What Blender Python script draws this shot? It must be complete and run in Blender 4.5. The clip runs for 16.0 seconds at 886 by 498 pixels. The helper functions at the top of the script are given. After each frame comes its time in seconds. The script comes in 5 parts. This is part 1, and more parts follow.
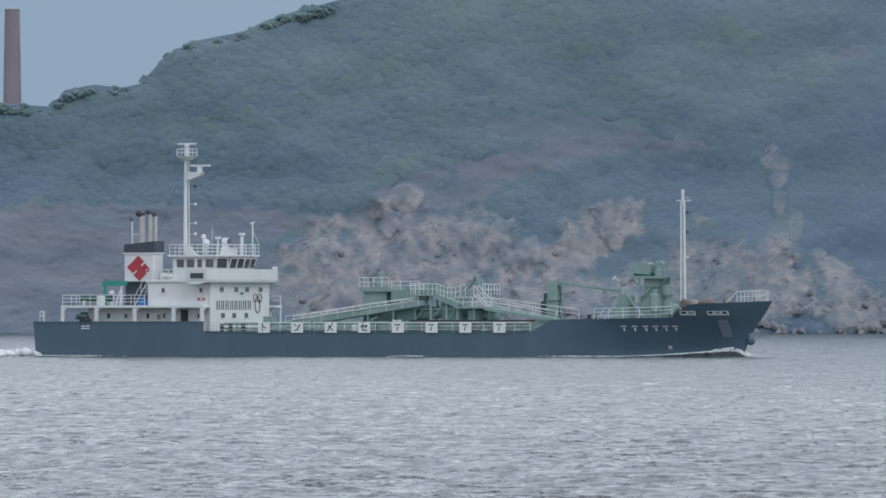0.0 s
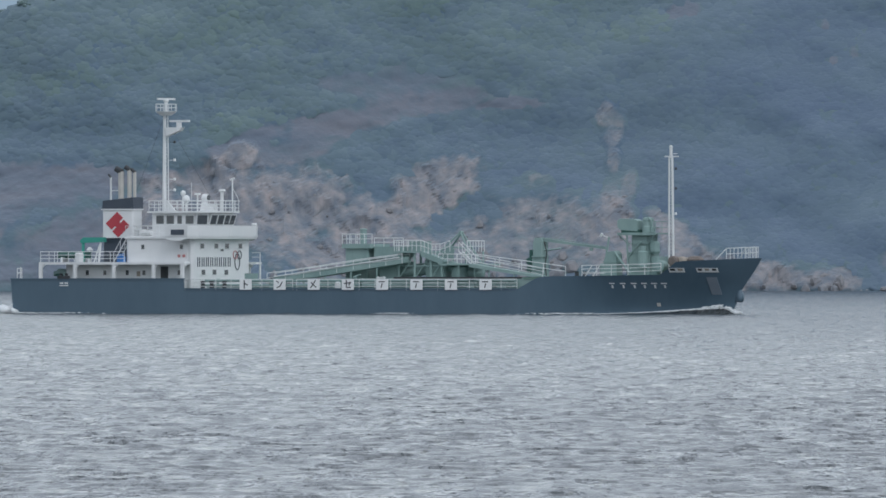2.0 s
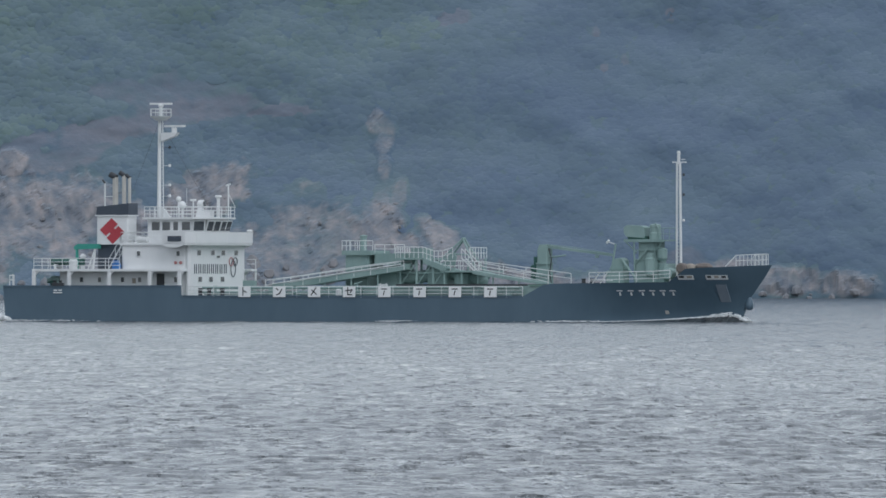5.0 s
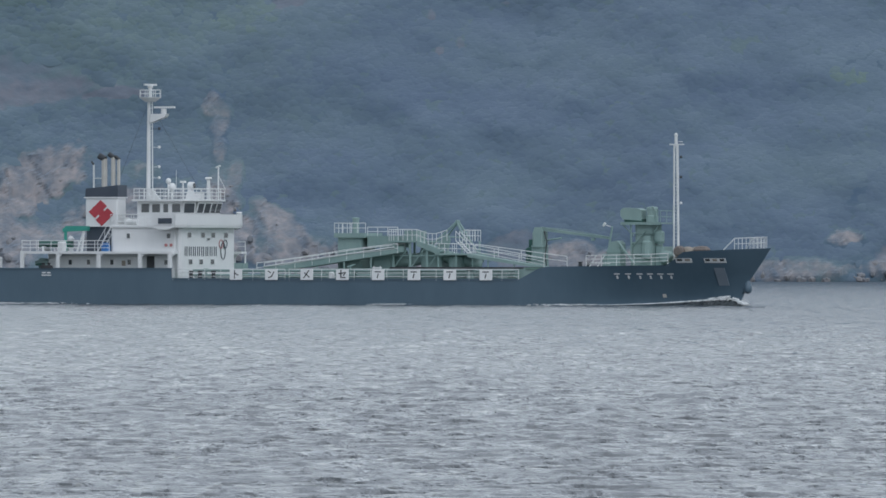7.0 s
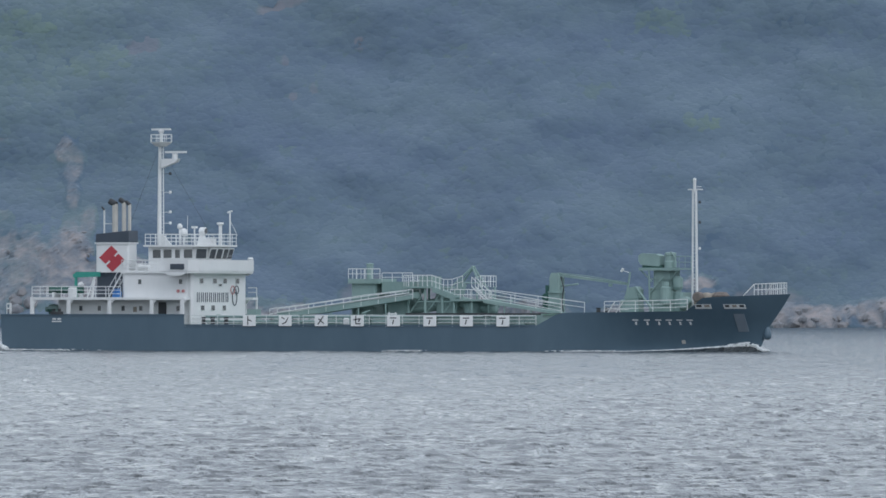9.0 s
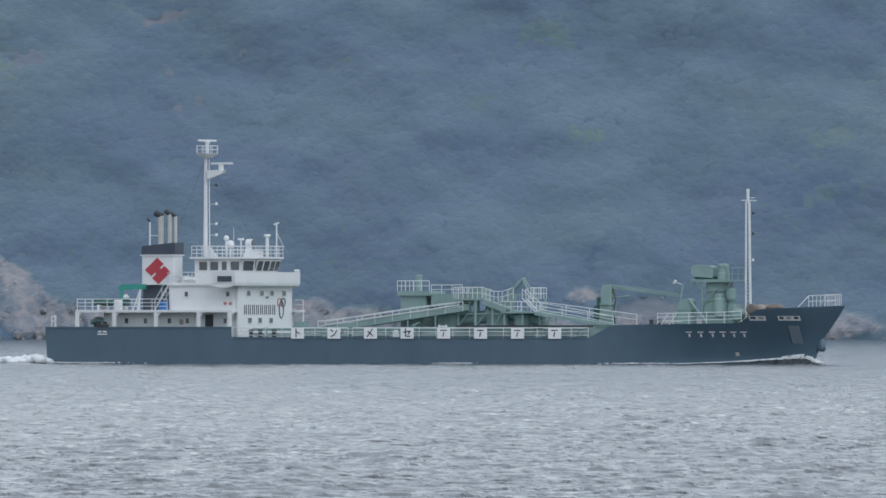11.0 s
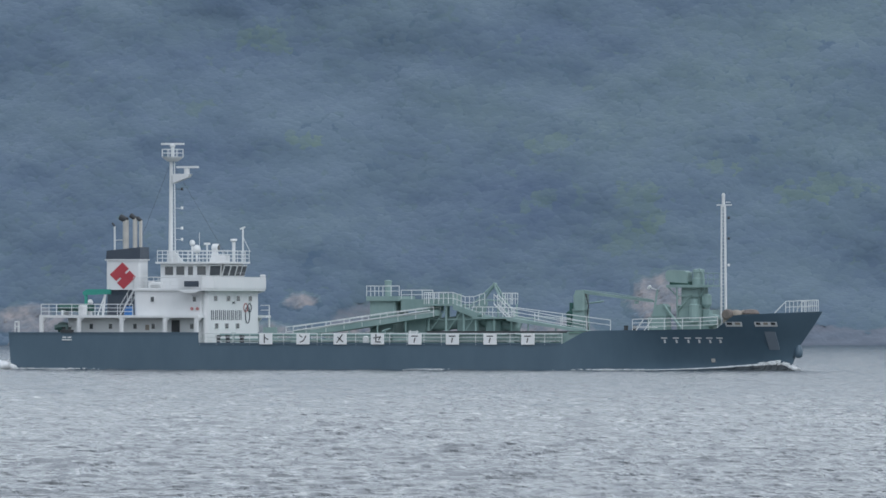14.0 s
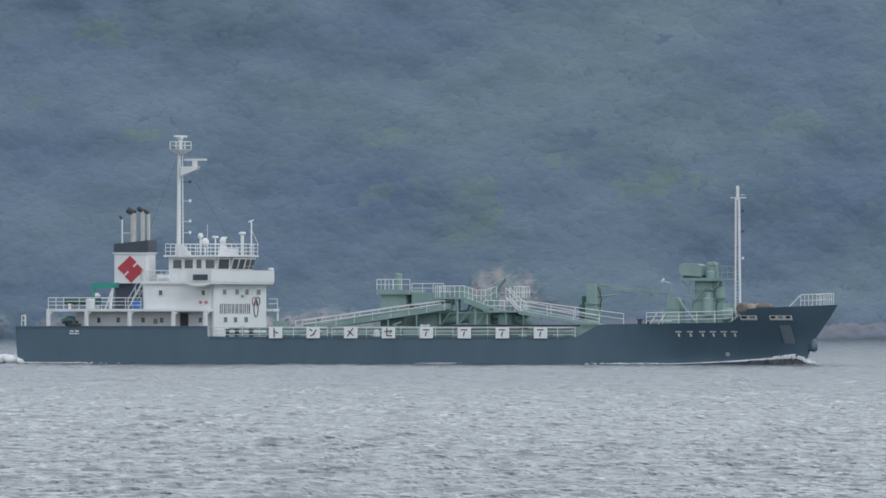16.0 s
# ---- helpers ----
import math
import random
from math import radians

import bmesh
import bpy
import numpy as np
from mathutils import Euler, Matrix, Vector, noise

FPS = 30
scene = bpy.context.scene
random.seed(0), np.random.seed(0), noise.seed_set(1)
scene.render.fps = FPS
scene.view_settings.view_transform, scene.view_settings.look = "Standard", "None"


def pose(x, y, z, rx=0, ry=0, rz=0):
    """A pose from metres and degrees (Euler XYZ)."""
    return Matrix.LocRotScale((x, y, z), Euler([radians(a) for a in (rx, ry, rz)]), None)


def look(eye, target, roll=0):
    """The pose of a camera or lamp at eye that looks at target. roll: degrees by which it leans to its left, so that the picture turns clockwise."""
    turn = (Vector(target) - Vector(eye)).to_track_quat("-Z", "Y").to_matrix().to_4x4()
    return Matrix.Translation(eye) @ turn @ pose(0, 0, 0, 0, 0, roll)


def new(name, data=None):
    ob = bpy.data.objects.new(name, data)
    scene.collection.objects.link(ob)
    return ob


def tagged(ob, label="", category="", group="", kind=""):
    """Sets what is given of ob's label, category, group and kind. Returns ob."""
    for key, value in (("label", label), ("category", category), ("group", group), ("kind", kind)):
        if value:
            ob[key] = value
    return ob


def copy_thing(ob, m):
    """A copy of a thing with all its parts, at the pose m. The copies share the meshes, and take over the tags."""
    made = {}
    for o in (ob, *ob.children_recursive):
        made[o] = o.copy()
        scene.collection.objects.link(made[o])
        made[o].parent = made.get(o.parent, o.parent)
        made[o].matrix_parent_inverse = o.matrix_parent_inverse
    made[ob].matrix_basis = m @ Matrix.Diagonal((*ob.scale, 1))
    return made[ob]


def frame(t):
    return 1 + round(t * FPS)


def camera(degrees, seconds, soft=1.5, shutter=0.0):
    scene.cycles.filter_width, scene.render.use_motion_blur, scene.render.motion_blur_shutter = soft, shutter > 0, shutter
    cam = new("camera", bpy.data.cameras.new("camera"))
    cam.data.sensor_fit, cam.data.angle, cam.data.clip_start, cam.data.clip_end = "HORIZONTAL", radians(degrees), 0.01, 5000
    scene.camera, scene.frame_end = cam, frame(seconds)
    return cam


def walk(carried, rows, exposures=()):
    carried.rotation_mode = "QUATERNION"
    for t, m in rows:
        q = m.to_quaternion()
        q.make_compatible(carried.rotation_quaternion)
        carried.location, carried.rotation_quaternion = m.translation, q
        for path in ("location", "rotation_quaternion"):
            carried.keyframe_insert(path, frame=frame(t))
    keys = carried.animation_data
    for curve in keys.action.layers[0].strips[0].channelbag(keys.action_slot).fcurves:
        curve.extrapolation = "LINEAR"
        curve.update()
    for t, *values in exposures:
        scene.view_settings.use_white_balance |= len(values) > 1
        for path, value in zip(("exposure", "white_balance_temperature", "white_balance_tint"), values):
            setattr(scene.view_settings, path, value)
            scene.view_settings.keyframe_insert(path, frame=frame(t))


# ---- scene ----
# A coastal cement carrier passes a wooded island with old granite quarries; long-lens pan from a low shore.
EYE = (0.0, 0.0, 3.4)
cam = camera(4.3603, 16.0, soft=1.6)
# seconds, bearing, tilt and lean in degrees
PATH = [
    (0.0, -1.1590, 0.3402, -0.0412),
    (0.5, -0.9323, 0.2810, -0.0309),
    (1.0, -0.8045, 0.2494, 0.0056),
    (1.5, -0.6039, 0.2380, 0.0254),
    (2.0, -0.3431, 0.1283, -0.0219),
    (2.5, -0.1773, 0.1463, -0.0136),
    (3.0, 0.0387, 0.1016, -0.0061),
    (3.5, 0.2146, 0.1591, -0.0189),
    (4.0, 0.3727, 0.1773, -0.0049),
    (4.5, 0.5670, 0.1761, -0.0022),
    (7.0, 1.5969, 0.0794, 0.0732),
    (7.5, 1.7331, 0.2226, 0.0748),
    (8.0, 1.8982, 0.3153, 0.0323),
    (8.5, 2.1068, 0.3225, 0.0421),
    (9.0, 2.3185, 0.3061, 0.0582),
    (9.5, 2.3347, 0.3813, 0.0716),
    (10.0, 2.4909, 0.3760, 0.0458),
    (12.5, 3.5292, 0.3734, -0.0119),
    (13.0, 3.7850, 0.3881, 0.0041),
    (13.5, 4.0008, 0.3986, 0.0388),
    (14.0, 4.2787, 0.3944, 0.0262),
    (14.5, 4.4926, 0.3733, 0.0418),
    (15.0, 4.6377, 0.3522, 0.0309),
    (15.5, 4.8807, 0.3431, 0.0197),
    (16.0, 5.0764, 0.3632, 0.0103),
]


def aim(bearing, tilt, lean):
    a, e = radians(bearing), radians(tilt)
    d = Vector((math.sin(a) * math.cos(e), math.cos(a) * math.cos(e), math.sin(e)))
    return look(EYE, Vector(EYE) + d * 100, lean)


# the camera's own exposure and white balance drift a little on the way
EXPOSURES = [(0, 0.18, 5850, 10), (3, 0.12, 5880, 10), (7, 0.09, 5850, 10), (10, 0.24, 5800, 10), (13, 0.25, 5800, 10), (16, 0.28, 5960, 10)]
walk(cam, [(t, aim(a, e, r)) for t, a, e, r in PATH], exposures=EXPOSURES)


def ship_pose(t):
    """The ship's course: place and heading at t seconds."""
    x = -23.186 + 6.6233 * t + 0.00917 * t * t
    y = 1030 + -4.4561 * t + 0.01438 * t * t
    turn = 28.721 + -0.12350 * t + 0.00958 * t * t
    return pose(x, y, 0, 0, 0, -turn)


# ---- light ----
SUN_FROM = Vector((0.35, -0.62, 0.70)).normalized()
world = bpy.data.worlds.new("hazy_sky")
scene.world = world
world.use_nodes = True
wn, wl = world.node_tree.nodes, world.node_tree.links
sky = wn.new("ShaderNodeTexSky")
sky.sky_type, sky.sun_disc = "NISHITA", False
sky.sun_elevation = math.asin(SUN_FROM.z)
sky.sun_rotation = math.atan2(SUN_FROM.x, SUN_FROM.y)
sky.air_density, sky.dust_density, sky.ozone_density = 1.0, 1.0, 1.5
wl.new(sky.outputs[0], wn["Background"].inputs[0])
wn["Background"].inputs[1].default_value = 0.03
# an even veil of thin high cloud over the whole sky
veil = wn.new("ShaderNodeBackground")
veil.inputs[0].default_value, veil.inputs[1].default_value = (1.0, 0.994, 0.96, 1), 0.60
both = wn.new("ShaderNodeAddShader")
wl.new(wn["Background"].outputs[0], both.inputs[0])
wl.new(veil.outputs[0], both.inputs[1])
wl.new(both.outputs[0], wn["World Output"].inputs[0])
sun = new("sun", bpy.data.lights.new("sun", "SUN"))
sun.data.energy, sun.data.angle, sun.data.color = 0.75, radians(40), (1.0, 0.96, 0.9)
sun.matrix_world = look(SUN_FROM * 50, (0, 0, 0))


# ---- materials ----
def material(name, low, high, scale=1.0, rough=0.6, metal=0.0, bump=0.0, bump_scale=None, fine=None, sheen=0.0, spec=0.5, island=0.0, obj_rand=0.0, stretch=(1, 1, 1), through_light=0.0):
    """A surface whose colour wanders between low and high at two scales, with a fine relief."""
    m = bpy.data.materials.new(name)
    m.use_nodes = True
    n, l = m.node_tree.nodes, m.node_tree.links
    b = n["Principled BSDF"]
    b.inputs["Roughness"].default_value, b.inputs["Metallic"].default_value = rough, metal
    b.inputs["Specular IOR Level"].default_value = spec
    # Bluish sheen imitates haze on the island's surfaces; none by default
    b.inputs["Sheen Weight"].default_value = sheen
    b.inputs["Sheen Tint"].default_value = (0.75, 0.88, 1, 1)
    co = n.new("ShaderNodeTexCoord")
    mp = n.new("ShaderNodeMapping")
    mp.inputs["Scale"].default_value = stretch
    l.new(co.outputs["Object"], mp.inputs[0])
    big, small = n.new("ShaderNodeTexNoise"), n.new("ShaderNodeTexNoise")
    big.inputs["Scale"].default_value, big.inputs["Detail"].default_value = scale, 4
    small.inputs["Scale"].default_value, small.inputs["Detail"].default_value = fine or scale * 9, 3
    for t in (big, small):
        l.new(mp.outputs[0], t.inputs["Vector"])
    mix = n.new("ShaderNodeMath")
    mix.operation = "MULTIPLY_ADD"
    l.new(small.outputs[0], mix.inputs[0])
    mix.inputs[1].default_value = 0.45
    add = n.new("ShaderNodeMath")
    add.operation = "MULTIPLY_ADD"
    l.new(big.outputs[0], add.inputs[0])
    add.inputs[1].default_value, add.inputs[2].default_value = 1.7, -0.58
    l.new(add.outputs[0], mix.inputs[2])
    last = mix
    if island or obj_rand:
        g = n.new("ShaderNodeNewGeometry" if island else "ShaderNodeObjectInfo")
        r = n.new("ShaderNodeMath")
        r.operation = "MULTIPLY_ADD"
        l.new(g.outputs["Random Per Island" if island else "Random"], r.inputs[0])
        r.inputs[1].default_value = island or obj_rand
        sub = n.new("ShaderNodeMath")
        sub.operation = "SUBTRACT"
        sub.inputs[1].default_value = (island or obj_rand) / 2
        l.new(mix.outputs[0], sub.inputs[0])
        l.new(sub.outputs[0], r.inputs[2])
        last = r
    ramp = n.new("ShaderNodeValToRGB")
    ramp.color_ramp.elements[0].color, ramp.color_ramp.elements[1].color = (*low, 1), (*high, 1)
    l.new(last.outputs[0], ramp.inputs[0])
    l.new(ramp.outputs[0], b.inputs["Base Color"])
    if through_light:
        tr, mx = n.new("ShaderNodeBsdfTranslucent"), n.new("ShaderNodeMixShader")
        l.new(ramp.outputs[0], tr.inputs[0])
        mx.inputs[0].default_value = through_light
        l.new(b.outputs[0], mx.inputs[1])
        l.new(tr.outputs[0], mx.inputs[2])
        l.new(mx.outputs[0], n["Material Output"].inputs[0])
    if bump:
        bp = n.new("ShaderNodeBump")
        bp.inputs["Strength"].default_value, bp.inputs["Distance"].default_value = 0.6, bump
        tx = n.new("ShaderNodeTexNoise")
        tx.inputs["Scale"].default_value, tx.inputs["Detail"].default_value = bump_scale or scale * 5, 5
        l.new(mp.outputs[0], tx.inputs["Vector"])
        l.new(tx.outputs[0], bp.inputs["Height"])
        l.new(bp.outputs[0], b.inputs["Normal"])
    return m


M_HULL = material("hull_paint", (0.066, 0.112, 0.153), (0.096, 0.149, 0.195), 0.25, 0.45, bump=0.015, bump_scale=0.5, stretch=(1, 1, 0.35))
M_WHITE = material("white_paint", (0.64, 0.66, 0.665), (0.75, 0.76, 0.755), 0.35, 0.5, stretch=(1, 1, 0.3))
M_BOARD = material("board_paint", (0.76, 0.78, 0.78), (0.85, 0.86, 0.85), 1.0, 0.5)
M_RAIL = material("rail_paint", (0.62, 0.65, 0.65), (0.74, 0.75, 0.75), 1.0, 0.5)
M_GREEN = material("green_paint", (0.175, 0.265, 0.255), (0.285, 0.385, 0.365), 0.5, 0.65, stretch=(1, 1, 0.4))
M_TEAL = material("teal_paint", (0.03, 0.22, 0.17), (0.05, 0.3, 0.24), 0.8, 0.5)
M_DARKGREEN = material("green_tarpaulin", (0.02, 0.07, 0.06), (0.05, 0.13, 0.11), 1.0, 0.8)
M_NAVY = material("navy_paint", (0.04, 0.055, 0.078), (0.06, 0.076, 0.1), 0.7, 0.45)
M_DARK = material("dark_steel", (0.02, 0.025, 0.03), (0.05, 0.055, 0.06), 1.0, 0.55)
M_RED = material("red_paint", (0.36, 0.035, 0.05), (0.44, 0.055, 0.07), 0.8, 0.45)
M_BLUE = material("blue_plastic", (0.03, 0.14, 0.42), (0.05, 0.2, 0.5), 1.0, 0.4)
M_DECK = material("deck_paint", (0.10, 0.2, 0.16), (0.16, 0.26, 0.22), 0.6, 0.7)
M_PIPE = material("exhaust_pipe", (0.4, 0.39, 0.36), (0.58, 0.57, 0.53), 0.8, 0.5)
M_GLASS = material("window_glass", (0.04, 0.05, 0.06), (0.07, 0.08, 0.09), 0.5, 0.08, spec=1.0)
M_PALE_HULL = material("pale_hull_paint", (0.15, 0.19, 0.235), (0.2, 0.235, 0.27), 0.6, 0.55, bump=0.02, bump_scale=2.0)
M_TAN = material("canvas_cover", (0.26, 0.235, 0.2), (0.34, 0.305, 0.26), 1.2, 0.85, bump=0.03)
M_RUST = material("rusty_chain", (0.13, 0.115, 0.105), (0.22, 0.185, 0.165), 1.5, 0.8)
M_FOAM = material("sea_foam", (0.62, 0.66, 0.68), (0.85, 0.87, 0.87), 0.7, 0.8, bump=0.1, bump_scale=2.0)
# Dark tones lifted and blued: haze is mixed into the stone's colour
M_GRANITE = material("granite", (0.14, 0.16, 0.185), (0.25, 0.237, 0.237), 0.2, 0.85, bump=0.3, bump_scale=0.6, fine=0.8, island=0.1, sheen=0.2, stretch=(1, 1, 0.45))


def ground_material():
    """Scrub, bare earth and granite in one sheet: each shows where its cover is thick, with ragged edges."""
    m = bpy.data.materials.new("hazed_ground")
    m.use_nodes = True
    n, l = m.node_tree.nodes, m.node_tree.links
    b = n["Principled BSDF"]
    # Distance haze is put into the bluish sheen and all three ground colours
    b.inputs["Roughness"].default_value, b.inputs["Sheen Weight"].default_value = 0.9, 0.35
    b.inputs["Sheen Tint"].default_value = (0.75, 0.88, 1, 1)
    co = n.new("ShaderNodeTexCoord")

    def noise_at(scale, detail, stretch=(1, 1, 1)):
        mp, tx = n.new("ShaderNodeMapping"), n.new("ShaderNodeTexNoise")
        mp.inputs["Scale"].default_value = stretch
        tx.inputs["Scale"].default_value, tx.inputs["Detail"].default_value = scale, detail
        l.new(co.outputs["Object"], mp.inputs[0])
        l.new(mp.outputs[0], tx.inputs["Vector"])
        return tx.outputs[0]

    def tones(value, stops):
        r = n.new("ShaderNodeValToRGB")
        while len(r.color_ramp.elements) < len(stops):
            r.color_ramp.elements.new(0.5)
        for e, (p, c) in zip(r.color_ramp.elements, stops):
            e.position, e.color = p, (*c, 1)
        l.new(value, r.inputs[0])
        return r.outputs[0]

    def cover(name, ragged, gain):
        at_, sub, mul, add = n.new("ShaderNodeAttribute"), n.new("ShaderNodeMath"), n.new("ShaderNodeMath"), n.new("ShaderNodeMath")
        at_.attribute_name = name
        sub.operation, mul.operation, add.operation = "SUBTRACT", "MULTIPLY_ADD", "MULTIPLY_ADD"
        l.new(ragged, sub.inputs[0])
        sub.inputs[1].default_value = 0.5
        l.new(sub.outputs[0], mul.inputs[0])
        mul.inputs[1].default_value = gain
        l.new(at_.outputs["Fac"], mul.inputs[2])
        add.use_clamp = True
        l.new(mul.outputs[0], add.inputs[0])
        add.inputs[1].default_value, add.inputs[2].default_value = 2.0, -0.5
        return add.outputs[0]

    def mixed(fac, a, c):
        x = n.new("ShaderNodeMix")
        x.data_type = "RGBA"
        l.new(fac, x.inputs["Factor"])
        l.new(a, x.inputs["A"])
        l.new(c, x.inputs["B"])
        return x.outputs["Result"]

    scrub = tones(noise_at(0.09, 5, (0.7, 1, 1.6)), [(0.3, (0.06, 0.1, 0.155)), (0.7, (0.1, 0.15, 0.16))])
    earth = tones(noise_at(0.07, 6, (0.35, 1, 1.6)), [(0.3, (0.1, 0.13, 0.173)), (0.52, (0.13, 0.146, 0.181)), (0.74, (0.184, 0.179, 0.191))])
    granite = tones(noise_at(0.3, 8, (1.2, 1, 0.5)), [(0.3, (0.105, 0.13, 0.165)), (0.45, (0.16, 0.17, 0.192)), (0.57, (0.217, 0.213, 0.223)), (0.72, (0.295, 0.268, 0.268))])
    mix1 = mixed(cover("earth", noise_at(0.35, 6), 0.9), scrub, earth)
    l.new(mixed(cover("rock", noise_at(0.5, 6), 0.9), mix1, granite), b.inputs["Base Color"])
    bp = n.new("ShaderNodeBump")
    bp.inputs["Strength"].default_value, bp.inputs["Distance"].default_value = 0.6, 0.5
    l.new(noise_at(0.7, 6, (1, 1, 0.7)), bp.inputs["Height"])
    l.new(bp.outputs[0], b.inputs["Normal"])
    return m


M_GROUND = ground_material()


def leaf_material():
    """Foliage from haze-blue to yellow-green, with fine leaf relief; distance haze is painted into the colour."""
    m = material("hazed_leaves", (0.06, 0.094, 0.156), (0.098, 0.145, 0.184), 0.03, 0.9, bump=0.14, bump_scale=1.3, fine=0.35, island=0.22, sheen=0.5, stretch=(0.7, 1, 1.5))
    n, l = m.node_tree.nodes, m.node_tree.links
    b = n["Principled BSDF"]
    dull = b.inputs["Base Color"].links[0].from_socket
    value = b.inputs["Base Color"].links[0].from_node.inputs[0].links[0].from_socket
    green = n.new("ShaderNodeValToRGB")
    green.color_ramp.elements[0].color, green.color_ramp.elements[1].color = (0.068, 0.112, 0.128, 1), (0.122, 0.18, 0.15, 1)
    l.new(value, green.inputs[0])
    leaf_green, mix = n.new("ShaderNodeAttribute"), n.new("ShaderNodeMix")
    leaf_green.attribute_name = "leaf_green"
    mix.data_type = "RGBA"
    l.new(leaf_green.outputs["Fac"], mix.inputs["Factor"])
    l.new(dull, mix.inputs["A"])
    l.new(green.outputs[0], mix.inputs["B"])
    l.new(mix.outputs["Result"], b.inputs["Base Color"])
    return m


M_LEAF = leaf_material()
M_BRICK = material("chimney_brick", (0.2, 0.18, 0.205), (0.275, 0.23, 0.245), 0.3, 0.85, bump=0.03, bump_scale=4.0, sheen=0.2)


def water_material():
    m = material("sea_water", (0.052, 0.063, 0.07), (0.07, 0.081, 0.087), 0.02, 0.08, spec=0.5)
    n, l = m.node_tree.nodes, m.node_tree.links
    b = n["Principled BSDF"]
    b.inputs["IOR"].default_value = 1.333
    co, mp = n.new("ShaderNodeTexCoord"), n.new("ShaderNodeMapping")
    l.new(co.outputs["Object"], mp.inputs[0])
    # wind ruffles the surface in streaks
    gloss = None
    for k, (sx, sy) in enumerate(((0.25, 0.03), (0.9, 0.13), (3.0, 0.6))):
        mp = n.new("ShaderNodeMapping")
        mp.inputs["Scale"].default_value = (sx, sy, 1)
        l.new(co.outputs["Object"], mp.inputs[0])
        tx = n.new("ShaderNodeTexNoise")
        tx.inputs["Scale"].default_value, tx.inputs["Detail"].default_value = 1.0, 2
        l.new(mp.outputs[0], tx.inputs["Vector"])
        rg = n.new("ShaderNodeMath")
        rg.operation = "MULTIPLY_ADD"
        l.new(tx.outputs[0], rg.inputs[0])
        rg.inputs[1].default_value = (0.12, 0.3, 0.3)[k]
        rg.inputs[2].default_value = -0.2
        if gloss:
            l.new(gloss.outputs[0], rg.inputs[2])
        gloss = rg
    lim = n.new("ShaderNodeClamp")
    lim.inputs["Min"].default_value, lim.inputs["Max"].default_value = 0.02, 0.4
    l.new(gloss.outputs[0], lim.inputs[0])
    l.new(lim.outputs[0], b.inputs["Roughness"])
    last = None
    for scale, deep, strength, distance in ((1.0, (0.9, 0.085, 1), 1.0, 1.5), (1.0, (2.4, 0.33, 1), 1.0, 0.7)):
        mp = n.new("ShaderNodeMapping")
        mp.inputs["Scale"].default_value = deep
        l.new(co.outputs["Object"], mp.inputs[0])
        tx = n.new("ShaderNodeTexNoise")
        tx.inputs["Scale"].default_value, tx.inputs["Detail"].default_value = scale, 3
        l.new(mp.outputs[0], tx.inputs["Vector"])
        bp = n.new("ShaderNodeBump")
        bp.inputs["Strength"].default_value, bp.inputs["Distance"].default_value = strength, distance
        l.new(tx.outputs[0], bp.inputs["Height"])
        if last:
            l.new(last.outputs[0], bp.inputs["Normal"])
        last = bp
    l.new(last.outputs[0], b.inputs["Normal"])
    return m


M_WATER = water_material()


